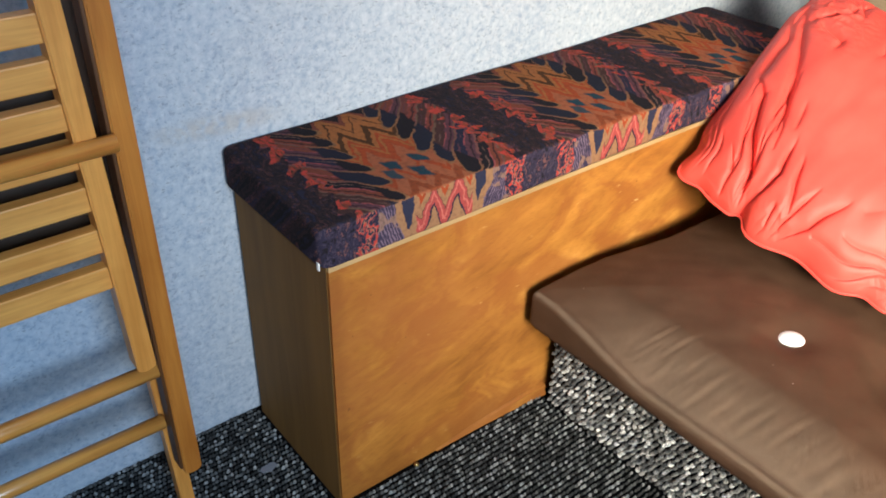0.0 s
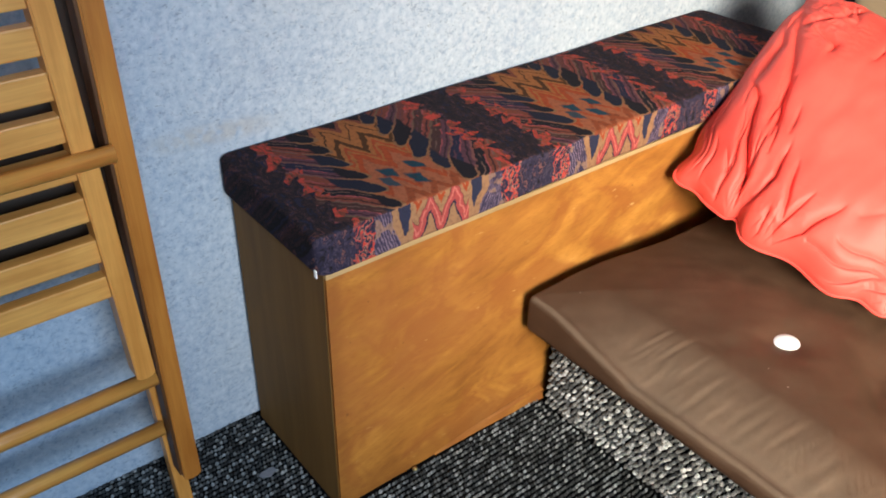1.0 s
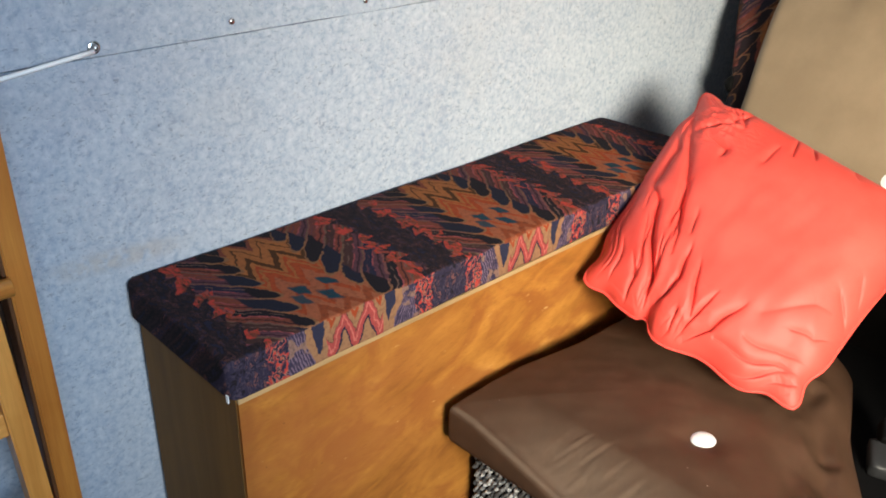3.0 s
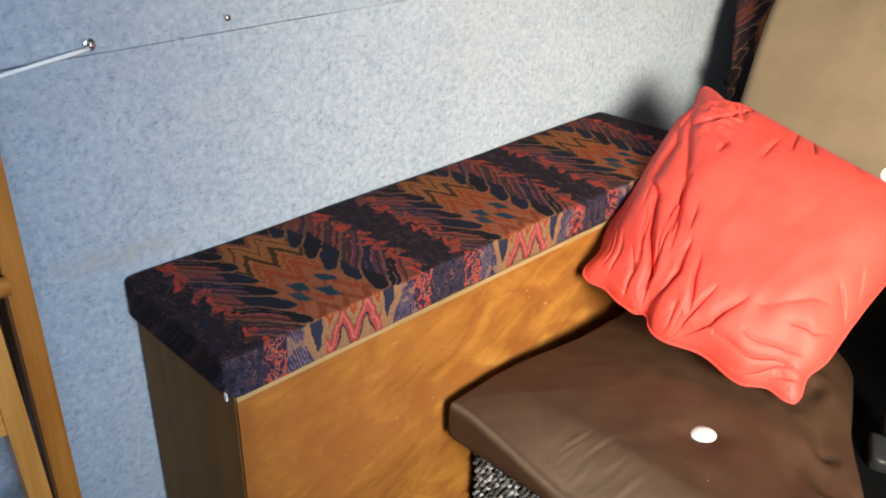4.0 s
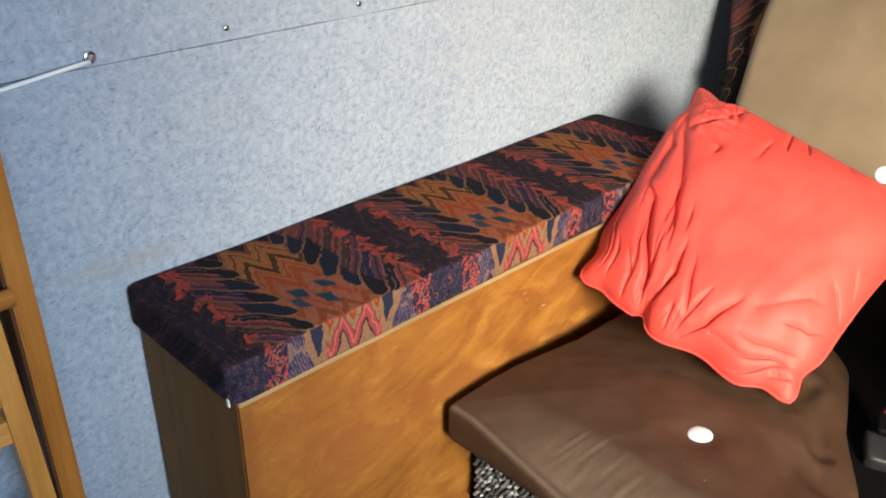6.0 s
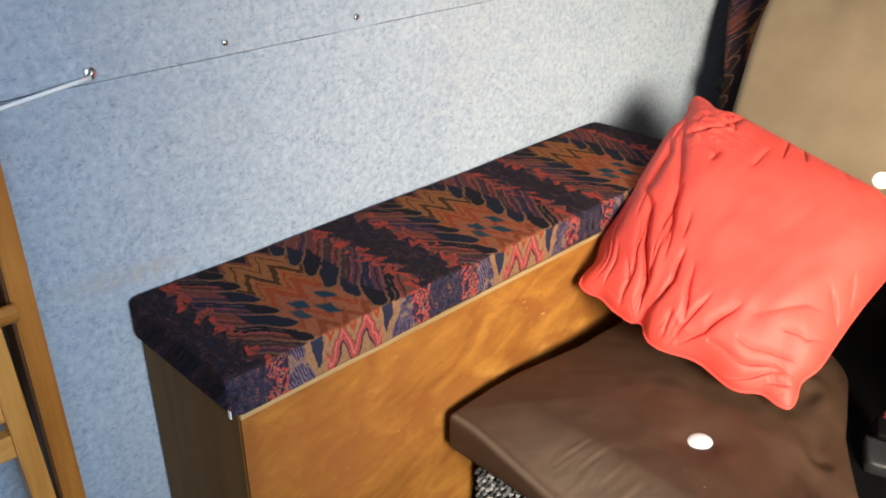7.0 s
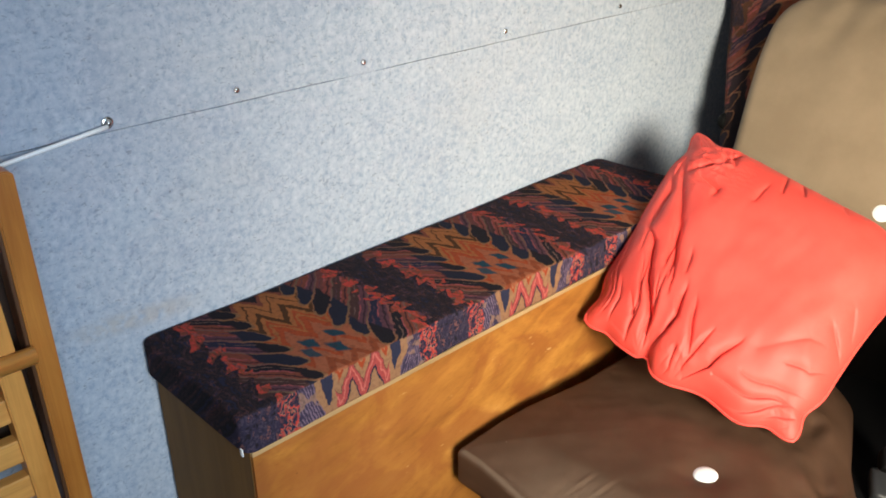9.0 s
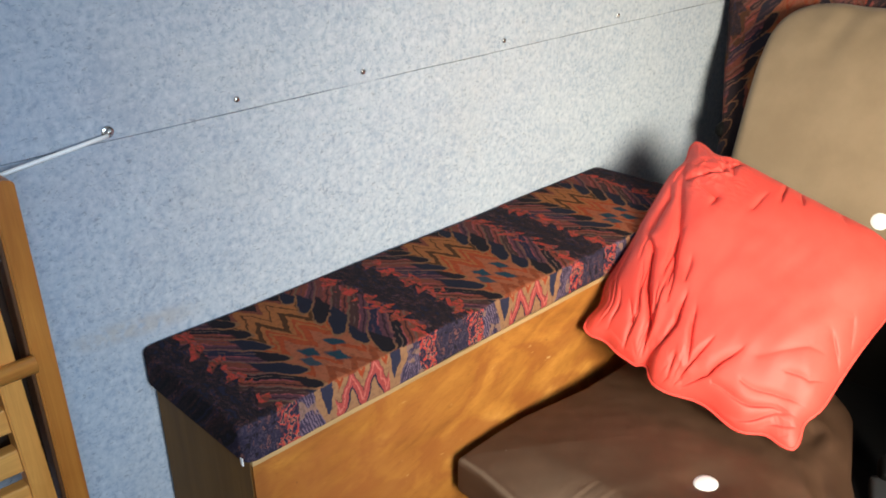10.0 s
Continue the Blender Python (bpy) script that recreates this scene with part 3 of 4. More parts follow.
# ---- seat base, brown cushion, tan backrest ----
van_seat = thing("van_seat", (0.77, -0.3, 0), "built-in van seat with a carpeted plinth and patterned back", "seat")
base = part("plinth", block(0.378, 1.16, -0.66, -0.022, 0.0, 0.178, 0.004), BACKING, None, "plinth covered in grey speckled carpet")
under(van_seat, base)

seat_line = round_outline([(0.314, -0.020), (0.314, -0.53), (0.60, -0.495), (0.70, -0.432), (0.855, -0.372), (0.95, -0.055), (0.58, -0.042), (0.455, -0.023)], 0.008, 6, 0.004)
PLEATS = [(-0.185 - 0.0106 * k - 0.005 * math.sin(3.7 * k), 0.362 + 0.020 * math.sin(2.3 * k + 1), 0.0034 + 0.0014 * math.sin(5.1 * k), 0.60 + 0.40 * math.sin(4.3 * k + 2)) for k in range(34)]
BUTTON = Vector((0.506, -0.311))
# wrinkles where the cover hangs down beside the buckle: from, to, depth
SAGS = [(0.70, -0.37, 0.61, -0.43, 0.006), (0.66, -0.365, 0.72, -0.36, 0.007), (0.60, -0.44, 0.54, -0.47, 0.006), (0.56, -0.38, 0.48, -0.47, 0.003), (0.40, -0.25, 0.49, -0.30, 0.0012)]


def seat_shape(v):
    top = max(0.0, min(1.0, (v.z - 0.195) / 0.045))
    d = (Vector((v.x, v.y)) - BUTTON).length
    v.z -= 0.012 * math.exp(-(d / 0.035) ** 2) * top
    bevel = max(0.0, min(1.0, (0.405 - v.x) / 0.08))
    v.z -= 0.038 * bevel ** 1.3 * top * (0.12 + 0.88 * max(0.0, min(1.0, (-0.07 - v.y) / 0.15)))
    for y0, x1, w, deep in PLEATS:
        if abs(v.y - y0) < 0.04 and v.x < x1 + 0.06:
            r = (v.y - y0 + 0.35 * (v.x - 0.34)) / w
            run = max(0.0, 1 - abs(v.x - x1) / 0.034)
            v.z += 0.0024 * run * deep * (-math.exp(-1.8 * abs(r + 0.4)) + 0.65 * math.exp(-((r - 1.0) / 0.7) ** 2)) * top ** 2
    ruck = math.exp(-((v.x - 0.358) / 0.024) ** 2) * max(0.0, min(1.0, (-0.12 - v.y) / 0.06)) * top
    ruck *= max(0.0, min(1.0, 0.5 + 1.6 * noise.noise(Vector((v.y * 11, 4, 9)))))
    v.z += 0.0024 * ruck * ((1 - abs(noise.noise(Vector((v.y * 48 + v.x * 14, v.x * 10, 2))))) ** 4 - 0.5) + 0.0015 * ruck * noise.noise(Vector((v.y * 120, v.x * 25, 6)))
    v.z += 0.0025 * noise.noise(Vector((v.x * 5, v.y * 5, 1))) * top
    v.z += top * (0.0008 * noise.noise(Vector((v.x * 34 + v.y * 12, v.y * 30, 14))) + 0.0022 * max(0.0, 0.35 - abs(noise.noise(Vector((v.x * 13 - v.y * 9, v.y * 12 + v.x * 3, 31))))) ** 2)
    right = max(0.0, min(1.0, (-0.33 - v.y) / 0.12)) * max(0.0, min(1.0, (v.x - 0.45) / 0.1))
    v.z += 0.007 * right * noise.noise(Vector((v.x * 16 - v.y * 26, v.y * 7 + v.x * 7, 5))) - 0.020 * right * right
    for ax, ay, bx, by, deep in SAGS:
        k = max(0.0, min(1.0, ((v.x - ax) * (bx - ax) + (v.y - ay) * (by - ay)) / ((bx - ax) ** 2 + (by - ay) ** 2)))
        off = math.hypot(v.x - ax - k * (bx - ax), v.y - ay - k * (by - ay))
        if off < 0.06:
            v.z += deep * (-math.exp(-(off / 0.013) ** 2) + 0.5 * math.exp(-((off - 0.026) / 0.012) ** 2)) * (0.3 + 0.7 * k) * top
    fall = max(0.0, min(1.0, (0.62 * (v.x - 0.72) - (v.y + 0.434) + 0.050) / 0.085)) if v.x > 0.5 else 0.0
    v.z -= 0.042 * fall * fall * top
    return v


v, f = pad(seat_line, 0.180, 0.250, 0.013, 0.015, seat_shape, 60)
seat = thing("seat_cushion", (0.65, -0.25, 0.138), "dark brown shiny fabric seat cushion with one white button", "cushion")
under(seat, raw("cushion_body", v, f, BROWN))
v, f = dome((0.506, -0.311, 0.2525), (-0.1, -0.05, 1), 0.0185, 0.006)
under(seat, raw("button", v, f, WHITE, None, "round white button"))

LEAN_M = pose(1.115, 0, 0.235, 0, 21, 0)


def back_shape(v):
    """Turns a flat pad up to stand as a leaning backrest."""
    w = noise.noise(Vector((v.x * 6, v.y * 6, 0)))
    d = (Vector((v.x, v.y)) - Vector((0.193, -0.262))).length
    h = v.z + 0.0060 * noise.noise(Vector((v.x * 11 + v.y * 8, v.y * 20 - v.x * 6, 7))) * max(0.0, min(1.0, (v.x - 0.40) / 0.12)) - 0.055 * max(0.0, (v.x - 0.40) / 0.17) ** 2 + 0.004 * w + 0.004 * noise.noise(Vector((v.x * 3, v.y * 16, 4))) * max(0.0, (v.x - 0.4) / 0.2) - 0.012 * math.exp(-(d / 0.035) ** 2) * (1 if v.z > 0.06 else 0)
    return LEAN_M @ Vector((-h, v.y, v.x))


back_line = round_outline([(-0.06, 0.054), (-0.06, -0.66), (0.585, -0.66), (0.579, 0.066)], 0.10)
v, f = pad(back_line, -0.03, 0.045, 0.030, 0.014, back_shape, 40)
backrest = thing("backrest_cushion", (1.12, -0.3, 0.17), "plain tan cotton backrest cushion leaning behind the seat", "cushion")
under(backrest, raw("cushion_body", v, f, TAN))
v, f = dome(back_shape(Vector((0.193, -0.262, 0.055))), (-0.97, 0, 0.25), 0.0185, 0.006)
under(backrest, raw("button", v, f, WHITE, None, "round white button"))
seam = [back_shape(Vector((0.10 + 0.45 * k / 40, 0.058 - 0.003 * math.sin(k * 0.31) - 0.030 * max(0.0, (k - 28) / 12) ** 2, 0.012))) for k in range(39)]
v, f = tube(seam, 0.0035, 8)
under(backrest, raw("side_seam", v, f, TAN, None, "folded seam down the side"))

sb = round_outline([(1.165, 0.100), (1.165, -0.80), (1.265, -0.80), (1.265, 0.100)], 0.03)


def lean_back(v):
    """The seat back leans away and turns a little towards the wall."""
    at = (0.0, 0.45, 0.512, 0.58, 0.618, 0.686, 0.725, 0.98)
    return Vector((v.x + np.interp(v.z, at, (0.03, 0.05, 0.065, 0.098, 0.13, 0.20, 0.215, 0.26)), v.y + np.interp(v.z, at, (0.0, 0.02, 0.023, 0.047, 0.068, 0.109, 0.121, 0.122)), v.z))


v, f = pad(sb, 0.0, 0.98, 0.03, 0.01, lean_back, 6, 48)
seat_back = raw("back", v, f, IKAT_UP, None, "tall back in dark zigzag-patterned fabric")
under(van_seat, seat_back)
v, f = dome((1.232, 0.112, 0.506), (-0.6, 0.9, 0.1), 0.017, 0.014)
knob = raw("knob", v, f, BLACK, seat_back, "black plastic knob")
# Added black slab that darkens the gap under the backrest.
under(van_seat, part("dark_gap_slab", block(1.02, 1.05, -0.68, 0.0, 0.0, 0.385, 0.01, 3), DARKCLOTH, None, "black slab added to darken the gap below the backrest"))

# Unseen box, added to keep the door lamp off the seat's right side.
side = thing("light_blocker_box", (0.9, -0.85, 0), "unseen black box added to block light beside the seat", "box")
under(side, part("cover", block(0.54, 1.16, -1.10, -0.735, 0.0, 0.56, 0.02, 4), DARKCLOTH, None, "", True))

buckle = thing("seat_belt_buckle", (0.735, -0.48, 0.0), "grey seat belt buckle with a red button beside the seat", "buckle")
MB = pose(0.730, -0.476, 0.192, 10, -20, 25)


def moved(bm, m):
    bmesh.ops.transform(bm, matrix=m, verts=bm.verts)
    return bm


housing = moved(block(-0.022, 0.030, -0.024, 0.024, -0.014, 0.014, 0.0125, 6), MB)
for q in housing.verts:
    q.co += Vector((0.003, 0.003, 0.004)) * noise.noise(q.co * 70)
under(buckle, part("housing", housing, GREY, None, "grey moulded housing", True))
under(buckle, part("latch", moved(block(0.020, 0.058, -0.016, 0.016, 0.002, 0.026, 0.006, 3), MB), BLACK, None, "black latch end", True))
under(buckle, part("press_button", moved(block(0.052, 0.060, -0.012, 0.010, 0.020, 0.034, 0.002), MB), REDP, None, "red button"))
under(buckle, part("strap", block(0.739, 0.742, -0.494, -0.458, 0.0, 0.190, 0.001), DARKCLOTH))

# ---- red pillow ----
PL, PB, PT, PR = Vector((0.590, -0.020, 0.343)), Vector((0.616, -0.381, 0.276)), Vector((0.967, 0.026, 0.571)), Vector((0.95, -0.410, 0.470))
PN = ((PB - PL).cross(PT - PL)).normalized()
if PN.z < 0:
    PN = -PN
# folds as (depth, half width, points); u runs along the low edge, v up the pillow
FLANK_FOLDS = [(0.013, 0.013, (0.32, 0.00), (0.29, 0.12), (0.21, 0.24), (0.15, 0.38), (0.08, 0.44)), (0.005, 0.010, (0.30, 0.0), (0.29, 0.10)),
               (0.006, 0.009, (0.23, 0.0), (0.22, 0.09), (0.16, 0.15)), (0.009, 0.028, (0.27, 0.34), (0.20, 0.51), (0.08, 0.76), (0.01, 0.88)),
               (0.011, 0.030, (0.09, 0.47), (0.08, 0.64), (0.01, 0.76)), (0.003, 0.010, (0.34, 0.31), (0.31, 0.42)),
               (0.004, 0.012, (0.15, 0.03), (0.30, 0.02)), (0.006, 0.014, (0.01, 0.04), (0.02, 0.15), (0.07, 0.24))]
NOTCH_FOLDS = [(0.008, 0.012, (0.34, 0.0), (0.39, 0.17), (0.37, 0.28)), (0.005, 0.010, (0.50, 0.09), (0.46, 0.18), (0.43, 0.26)), (0.007, 0.010, (0.43, 0.0), (0.45, 0.03), (0.44, 0.10)),
               (0.006, 0.011, (0.48, 0.0), (0.55, 0.18)), (0.008, 0.012, (0.49, 0.0), (0.59, 0.07), (0.66, 0.20)), (0.006, 0.011, (0.64, 0.0), (0.80, 0.03), (0.93, 0.10)),
               (0.008, 0.010, (0.82, 0.0), (0.93, 0.06), (0.98, 0.09)), (0.006, 0.010, (0.91, 0.0), (0.95, 0.04)), (0.006, 0.010, (0.74, 0.01), (0.85, 0.05)),
               (0.006, 0.008, (0.62, 0.055), (0.79, 0.075), (0.97, 0.115)), (0.003, 0.009, (0.72, 0.12), (0.88, 0.135), (0.98, 0.17)), (0.003, 0.012, (0.84, 0.22), (0.92, 0.24), (0.98, 0.30))]
TOP_FOLDS = [(0.006, 0.014, (0.99, 0.36), (0.90, 0.45)), (0.005, 0.012, (0.98, 0.46), (0.93, 0.56)), (0.003, 0.014, (0.41, 0.73), (0.42, 0.84)), (0.004, 0.010, (0.48, 0.83), (0.44, 0.98)),
             (0.004, 0.010, (0.55, 0.88), (0.50, 0.98)), (0.004, 0.012, (0.65, 0.98), (0.72, 0.89)), (0.007, 0.012, (0.11, 0.75), (0.23, 0.85)), (0.006, 0.014, (0.17, 0.73), (0.26, 0.70), (0.26, 0.65)),
             (0.006, 0.010, (0.21, 0.86), (0.28, 0.98)), (0.0016, 0.03, (0.72, 0.22), (0.86, 0.34), (0.93, 0.36))]
FOLDS = [(0.85 * deep, *rest) for deep, *rest in FLANK_FOLDS] + NOTCH_FOLDS + TOP_FOLDS
crease = random.Random(21)
for k in range(18):
    # short tucks along the low and the high seam
    along, inward, tilt = crease.uniform(0.05, 0.95), crease.uniform(0.03, 0.11), crease.uniform(-0.05, 0.05)
    ends = ((0.62 * along, 0.01), (0.62 * along + tilt, inward)) if k % 3 else ((along, 0.99), (along + tilt, 1 - inward))
    FOLDS.append((crease.uniform(0.001, 0.0035), crease.uniform(0.006, 0.010), *ends))
for k in range(16):
    # thin drag lines that fan out over the flank from the notch
    start = (crease.uniform(0.04, 0.33), crease.uniform(0.02, 0.34))
    lean, run = crease.uniform(0.10, 0.42), crease.uniform(0.10, 0.26)
    mid = (start[0] - 0.35 * lean * run, start[1] + 0.5 * run)
    FOLDS.append((crease.uniform(0.0018, 0.0042), crease.uniform(0.005, 0.009), start, mid, (start[0] - lean * run, start[1] + run)))
for k in range(10):
    # crumpled cloth below the top corner
    turn, r0, r1 = crease.uniform(-1.45, -0.10), crease.uniform(0.03, 0.22), crease.uniform(0.04, 0.11)
    bend = turn + crease.uniform(-0.7, 0.7)
    start = (r0 * math.cos(turn) + 0.01, 0.99 + r0 * math.sin(turn))
    FOLDS.append((crease.uniform(0.003, 0.0065), crease.uniform(0.006, 0.011), start, (start[0] + r1 * math.cos(bend), start[1] + r1 * math.sin(bend))))


def fold_depth(U, V):
    """Sharp valleys with soft shoulders along every fold, for arrays of u and v."""
    H = np.zeros_like(U)
    for depth, w, *pts in FOLDS:
        near, reach, flank = np.full_like(U, 9.0), np.zeros_like(U), np.zeros_like(U)
        count = len(pts) - 1
        for i in range(count):
            (a, b), (c, d) = pts[i], pts[i + 1]
            du, dv = c - a, d - b
            k = np.clip(((U - a) * du + (V - b) * dv) / (du * du + dv * dv), 0, 1)
            bend = 0.008 * np.sin(7 * (k + i) + 40 * a)
            dist = np.hypot(U - a - k * du + bend * dv, V - b - k * dv - bend * du)
            closer = dist < near
            off_line = (U - a) * dv - (V - b) * du + bend * (du * du + dv * dv)
            near, reach, flank = np.where(closer, dist, near), np.where(closer, (i + k) / count, reach), np.where(closer, off_line / math.hypot(du, dv), flank)
        r = near / (0.66 * w)
        fade = 0.15 + 0.85 * np.sin(np.pi * np.minimum(1.0, 0.18 + 0.82 * reach))
        H += 1.55 * depth * fade * (-1.25 * np.exp(-1.35 * np.sqrt(r * r + 0.05)) - 0.35 * np.exp(-(r / 2.6) ** 2) + 0.42 * np.tanh(2.5 * flank / w) * np.exp(-0.55 * r))
    return H


def pinch(s):
    """Edges draw in beside the corners, so that the corners stand out as ears."""
    return 0.011 * (math.exp(-((s - 0.13) / 0.06) ** 2) + math.exp(-((s - 0.87) / 0.06) ** 2))


def pillow_plane(u, v):
    a, b = 2 * u - 1, 2 * v - 1
    k = 1 - 0.045 * a ** 8 * b ** 8
    u, v = 0.5 + a * k / 2, 0.5 + b * k / 2
    p = PL.lerp(PB, u).lerp(PT.lerp(PR, u), v)
    up, across = (PT - PL).normalized(), (PB - PL).normalized()
    low = 0.008 * math.sin(math.pi * u) - 0.015 * math.exp(-((u - 0.34) / 0.03) ** 2) + 0.007 * math.sin(u * 17 + 0.6) * math.sin(math.pi * u)
    p -= up * (low - pinch(u)) * (1 - v) ** 3
    p -= up * (0.010 * math.sin(math.pi * u) ** 0.7 + pinch(u)) * v ** 3
    p += across * (0.002 * math.sin(math.pi * v) + pinch(v)) * (1 - u) ** 3
    p -= across * (0.014 * math.sin(math.pi * v) + pinch(v)) * u ** 3
    return p


def pillow_point(u, v, side, fold):
    p = pillow_plane(u, v)
    e = max(0.0, (1 - (2 * u - 1) ** 4) * (1 - (2 * v - 1) ** 4))
    puff = (0.071 if side > 0 else 0.034) * e ** 0.66
    puff *= 1 - 0.34 * math.exp(-((u - 0.86) / 0.16) ** 2 - ((v - 0.12) / 0.13) ** 2)
    wr = fold * min(1.0, 0.25 + 2.0 * e) if side > 0 else 0
    soft = 0.004 * noise.noise(Vector((u * 5, v * 5, 3))) + 0.0022 * noise.noise(Vector((u * 16, v * 9, 8))) 
    if side > 0:
        # crumpled cloth below the top corner, beside the notch and at the low corner
        zone = math.exp(-((u - 0.13) / 0.15) ** 2 - ((v - 0.84) / 0.14) ** 2) + 0.5 * math.exp(-((u - 0.46) / 0.12) ** 2 - ((v - 0.06) / 0.10) ** 2) + 0.5 * math.exp(-((u - 0.90) / 0.10) ** 2 - ((v - 0.05) / 0.07) ** 2)
        ridge = abs(noise.noise(Vector((u * 15 - v * 7, v * 22 + u * 6, 12)))) + 0.5 * abs(noise.noise(Vector((u * 34 + v * 12, v * 40 - u * 9, 21))))
        soft += 0.010 * zone * (0.35 - ridge)
    return p + PN * side * (puff + e ** 0.5 * (wr + soft))


N = 400
verts, faces = [], []
for side_sign in (1, -1):
    off = len(verts)
    n = N if side_sign > 0 else 40
    gv, gu = np.mgrid[0:n + 1, 0:n + 1] / n
    deep = fold_depth(gu, gv)
    verts += [pillow_point(i / n, j / n, side_sign, float(deep[j, i])) for j in range(n + 1) for i in range(n + 1)]
    faces += [(off + j * (n + 1) + i, off + j * (n + 1) + i + 1, off + (j + 1) * (n + 1) + i + 1, off + (j + 1) * (n + 1) + i) for j in range(n) for i in range(n)]
pillow = thing("throw_pillow", (0.66, -0.3, 0.27), "creased coral-red satin throw pillow leaning on the seat", "pillow")
under(pillow, raw("cover", verts, faces, SATIN))
ring = [pillow_plane(i / 40, 0) for i in range(40)] + [pillow_plane(1, i / 40) for i in range(40)] + [pillow_plane(1 - i / 40, 1) for i in range(40)] + [pillow_plane(0, 1 - i / 40) for i in range(40)]
v, f = tube(ring, 0.0028, 8, True)
under(pillow, raw("piping", v, f, SATIN, None, "corded red seam"))

# ---- folding chair ----
chair = thing("folding_chair", (-0.38, 0.1, 0), "folded slatted honey-coloured wooden chair standing against the wall", "chair")
CX = -0.385


def both(make, label=""):
    """One part on each side of the chair's middle."""
    for s in (1, -1):
        ob = make(s)
        if label:
            ob["label"] = label
        under(chair, ob)


def sx(s, x):
    return CX + s * (x - CX)


def plank(p, q, w, t, r=0.0016, round_ends=True):
    """A flat bar from p to q (in the chair's plane), w wide and t thick, with rounded ends."""
    p, q = Vector(p), Vector(q)
    L = (q - p).length
    bm = bmesh.new()
    ring = []
    k = 8 if round_ends else 1
    for j in range(k + 1):
        a = math.pi * j / k
        ring.append((-math.cos(a) * w / 2, L / 2 - (w / 2) * 0.55 * (1 - math.sin(a)) if round_ends else L / 2))
    for j in range(k + 1):
        a = math.pi * j / k
        ring.append((math.cos(a) * w / 2, -(L / 2 - (w / 2) * 0.55 * (1 - math.sin(a))) if round_ends else -L / 2))
    lo = [bm.verts.new((x, -t / 2, z)) for x, z in ring]
    hi = [bm.verts.new((x, t / 2, z)) for x, z in ring]
    bm.faces.new(lo), bm.faces.new(list(reversed(hi)))
    for j in range(len(ring)):
        i = (j + 1) % len(ring)
        bm.faces.new((lo[j], lo[i], hi[i], hi[j]))
    edges = [e for e in bm.edges if abs(e.verts[0].co.y - e.verts[1].co.y) < 1e-6]
    bmesh.ops.bevel(bm, geom=edges, offset=r, segments=2, affect="EDGES")
    d = (q - p).normalized()
    yaxis = Vector((0, 1, 0))
    xaxis = yaxis.cross(d).normalized()
    m = Matrix((xaxis, xaxis.cross(d) * -1, d)).transposed().to_4x4()
    bmesh.ops.transform(bm, matrix=Matrix.Translation((p + q) / 2) @ m, verts=bm.verts)
    return bm


both(lambda s: part("rail", plank((sx(s, -0.1632), 0.104, 0.092), (sx(s, -0.1672), 0.104, 0.768), 0.0230, 0.026), HONEY_Z))
# The shade on the rail's inner side, built as a thin dark strip.
both(lambda s: part("rail_side", plank((sx(s, -0.1764), 0.106, 0.104), (sx(s, -0.1804), 0.106, 0.766), 0.0034, 0.023, 0.0006, False), SHADYSIDE), "dark strip for the shade on the rail's inner side")
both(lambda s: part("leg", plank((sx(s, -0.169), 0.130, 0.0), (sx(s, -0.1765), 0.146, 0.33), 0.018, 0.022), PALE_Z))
# The leg's upper part, coloured near-black for the shade behind the rail.
both(lambda s: part("shaded_inner_rail", plank((sx(s, -0.1765), 0.146, 0.334), (sx(s, -0.180), 0.170, 0.74), 0.020, 0.022), SHADYWOOD), "upper leg coloured dark for the shade behind the rail")
both(lambda s: part("back_post", plank((sx(s, -0.1475), 0.2285, 0.58), (sx(s, -0.1525), 0.2285, 1.03), 0.027, 0.017), PALE_Z), "pale upper post behind the cord")
both(lambda s: part("seat_stile", plank((sx(s, -0.193), 0.102, 0.285), (sx(s, -0.211), 0.102, 0.76), 0.022, 0.028), PALE_Z))
for z in (0.420, 0.467, 0.518, 0.567, 0.609, 0.653, 0.697, 0.741):
    x = -0.206
    under(chair, part("slat", block(sx(-1, x), x, 0.097, 0.113, z - 0.0143, z + 0.0143, 0.0018, 2), HONEY_X))
# Added board; it keeps the gaps between the slats dark.
under(chair, part("gap_board", block(sx(-1, -0.20), -0.20, 0.150, 0.162, 0.435, 0.628, 0.004), GAPWOOD, None, "dark board added behind the slats to fill their gaps"))
under(chair, part("rung", rod((sx(-1, -0.178), 0.083, 0.578), (-0.178, 0.083, 0.578), 0.0095), ROD, None, "round front rung", True))
under(chair, part("rung", rod((sx(-1, -0.178), 0.106, 0.268), (-0.174, 0.106, 0.268), 0.0103), ROD, None, "round foot rung", True))
under(chair, part("rung", rod((sx(-1, -0.184), 0.120, 0.172), (-0.180, 0.120, 0.172), 0.0098), ROD, None, "round foot rung", True))

# ---- wall fittings ----
for x in (0.175, 0.386, 0.690, 1.012):
    v, f = dome((x, WALL - 0.002, 0.753), (0, -1, 0), 0.0045, 0.0028, 14, 4)
    tagged(raw("wall_screw", v, f, STEEL), "small domed steel screw in the felt seam", "screw", "screws along the seam")
hook = thing("cord_bolt", (0.0, 0.235, 0.75), "zinc bolt and washer holding the cord to the wall", "bolt")
v, f = dome((0.0, WALL - 0.0025, 0.748), (0, -1, 0), 0.0075, 0.0016, 20, 3)
under(hook, raw("washer", v, f, STEEL))
v, f = dome((0.0, WALL - 0.004, 0.748), (0, -1, 0), 0.0047, 0.0055, 16, 5)
under(hook, raw("bolt_head", v, f, STEEL))
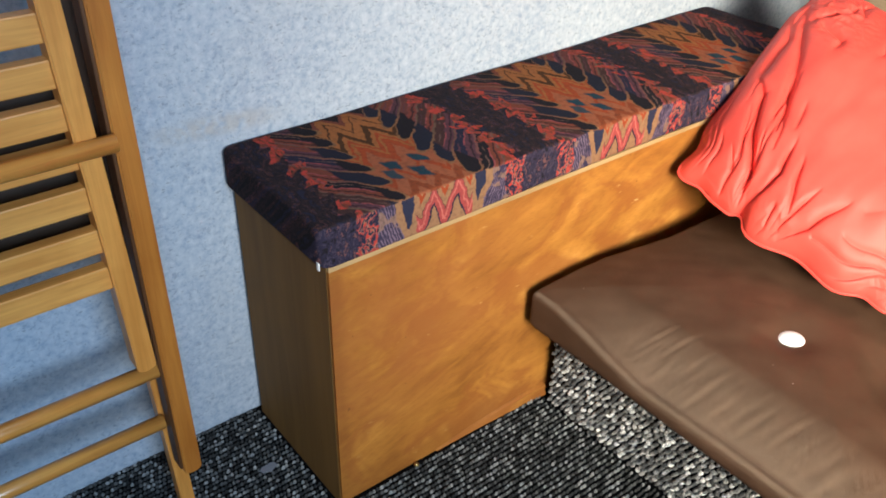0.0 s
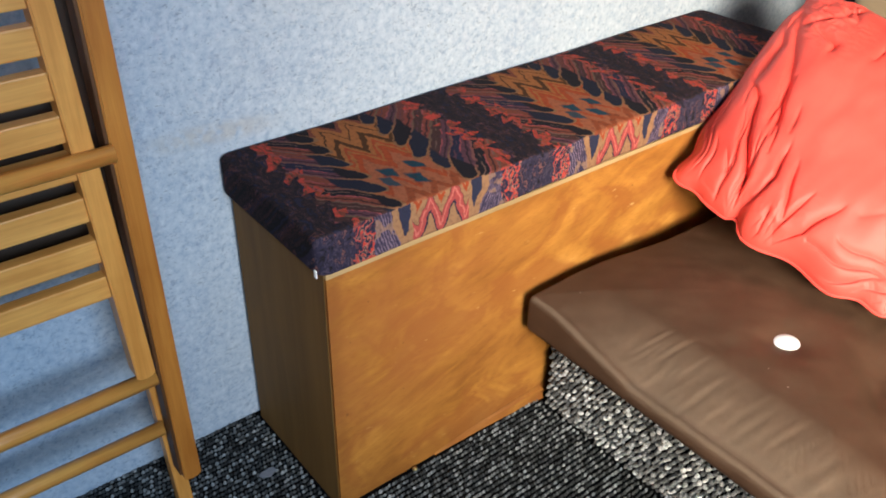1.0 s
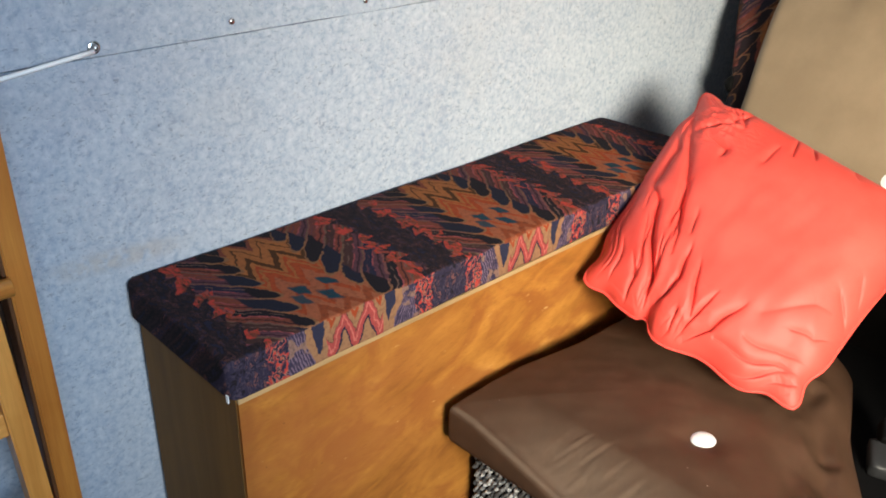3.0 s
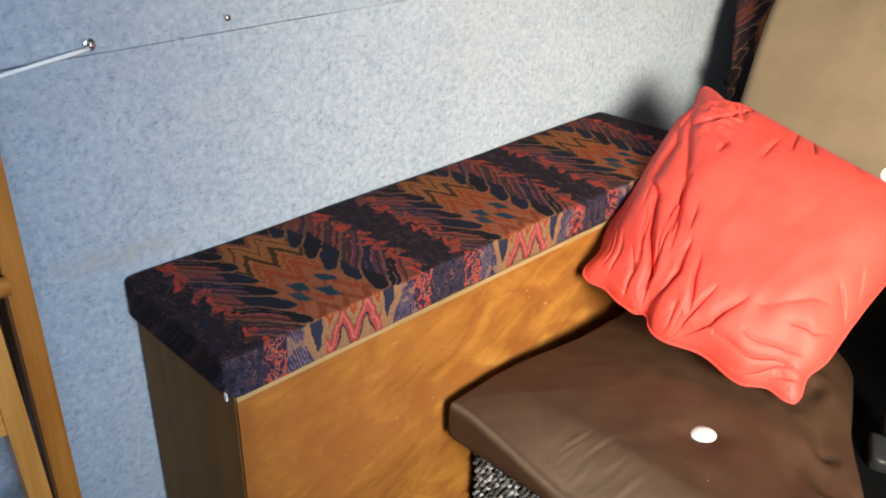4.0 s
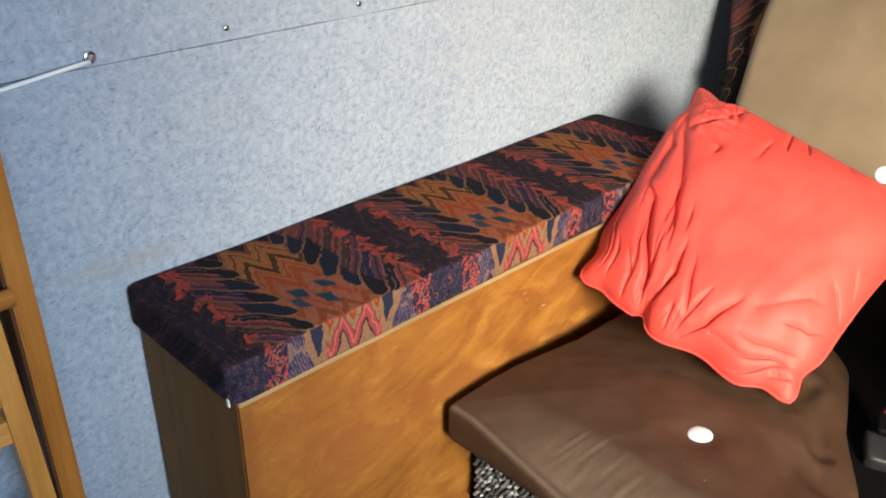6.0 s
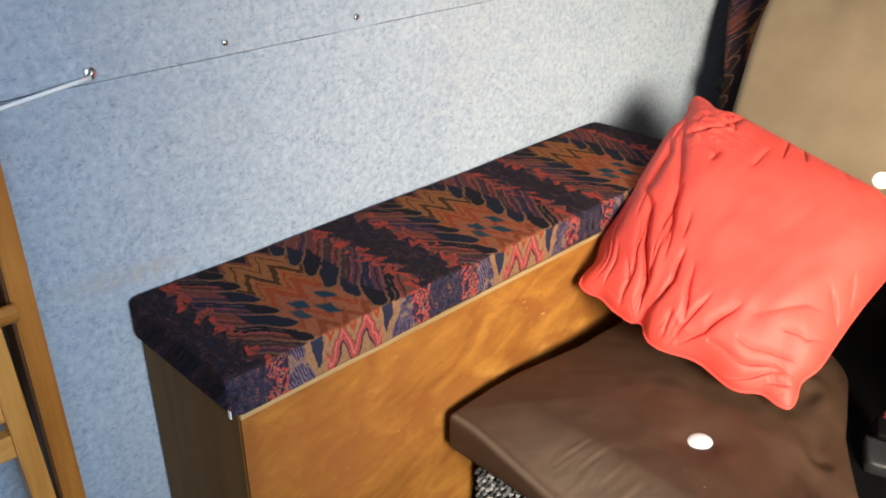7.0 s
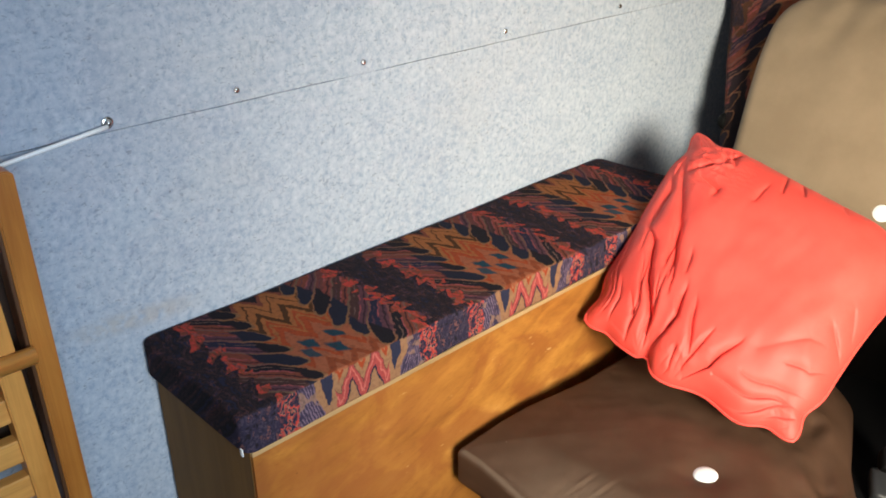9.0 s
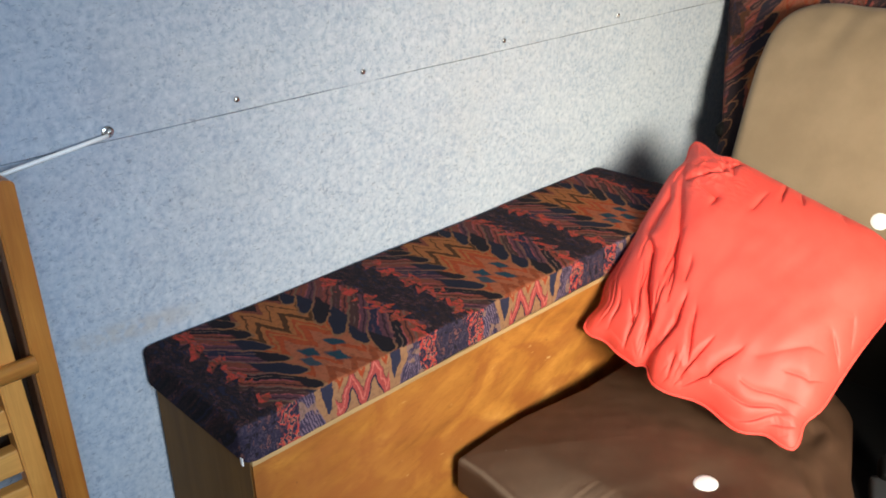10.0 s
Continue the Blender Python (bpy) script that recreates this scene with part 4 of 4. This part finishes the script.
v, f = tube([Vector((-0.004, 0.229, 0.746)).lerp(Vector((-0.62, 0.168, 0.705)), i / 24) - Vector((0, 0, 0.006 * math.sin(math.pi * i / 24))) for i in range(25)], 0.0026, 8)
tagged(raw("elastic_cord", v, f, CORD), "white elastic cord stretched along the wall from a bolt", "cord")

# ---- crumbs ----
v, f = dome((0.124, -0.008, 0.004), (0, -0.6, 1), 0.004, 0.004, 9, 3)
tagged(raw("tack", v, f, BRASS), "small brass tack on the carpet at the box's foot", "tack")
rnd = random.Random(5)
lint_pts = [(-0.052 + 0.013 * math.cos(a) * rnd.uniform(0.7, 1.2), 0.112 + 0.007 * math.sin(a) * rnd.uniform(0.6, 1.3)) for a in (k * math.pi / 6 for k in range(12))]
bm = bmesh.new()
bm.faces.new([bm.verts.new((x, y, 0.0068)) for x, y in lint_pts])
bmesh.ops.extrude_face_region(bm, geom=list(bm.faces))
for q in list(bm.verts)[12:]:
    q.co.z += 0.0015
tagged(part("lint_scrap", bm, LINT), "pale scrap of lint on the dark carpet", "lint")

# ---- loop-pile carpet ----


def loops(name, centres, right, along, out, size, label, mat, parent, jitter):
    """A pile of small leaning yarn loops, each a low dome of its own."""
    seg, verts, faces = 6, [], []
    r = random.Random(11)
    right, along, out = Vector(right), Vector(along), Vector(out)
    for cx in centres:
        a, b, h = (size[i] * r.uniform(0.78, 1.2) for i in range(3))
        tw = r.uniform(-jitter, jitter)
        e1 = along * math.cos(tw) + right * math.sin(tw)
        e2 = right * math.cos(tw) - along * math.sin(tw)
        c = Vector(cx) + along * r.uniform(-0.001, 0.001) + right * r.uniform(-0.0008, 0.0008)
        o = len(verts)
        for k, (s, z) in enumerate(((1.0, -0.25), (0.92, 0.35), (0.55, 0.85))):
            verts += [c + e1 * (a * s * math.cos(w)) + e2 * (b * s * math.sin(w)) + out * (h * z) for w in (2 * math.pi * j / seg for j in range(seg))]
        verts.append(c + out * h)
        for k in range(2):
            faces += [(o + k * seg + j, o + k * seg + (j + 1) % seg, o + (k + 1) * seg + (j + 1) % seg, o + (k + 1) * seg + j) for j in range(seg)]
        faces += [(o + 2 * seg + j, o + 2 * seg + (j + 1) % seg, o + 3 * seg) for j in range(seg)]
    me = bpy.data.meshes.new(name)
    me.from_pydata([tuple(p) for p in verts], [], faces)
    ob = finish(name, me, mat, None, label)
    ob["kind"] = "stuff"
    if parent:
        under(parent, ob)
    return ob


pts = []
row = 0
y = -0.33
while y < 0.236:
    x = -0.50 + (0.0029 if row % 2 else 0)
    while x < 0.372:
        if not (x > -0.006 and y > -0.004):
            pts.append((x, y, 0.0005))
        x += 0.0058
    y += 0.0082
    row += 1
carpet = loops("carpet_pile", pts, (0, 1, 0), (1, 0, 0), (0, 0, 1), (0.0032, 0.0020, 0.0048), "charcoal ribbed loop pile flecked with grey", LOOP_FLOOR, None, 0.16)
tagged(carpet, "charcoal ribbed loop-pile carpet flecked with grey", "carpet")

spread = random.Random(3)
pts = [(0.377, -0.025 - 0.0088 * i - (0.0044 if j % 2 else 0) + spread.uniform(-0.0016, 0.0016), 0.006 + 0.0079 * j + spread.uniform(-0.0013, 0.0013)) for j in range(22) for i in range(73)]
loops("plinth_cover", pts, (0, 0, 1), (0, 1, 0), (-1, 0, 0), (0.0043, 0.0033, 0.0058), "grey speckled loop pile", LOOP_BASE, None, 0.9).parent = base
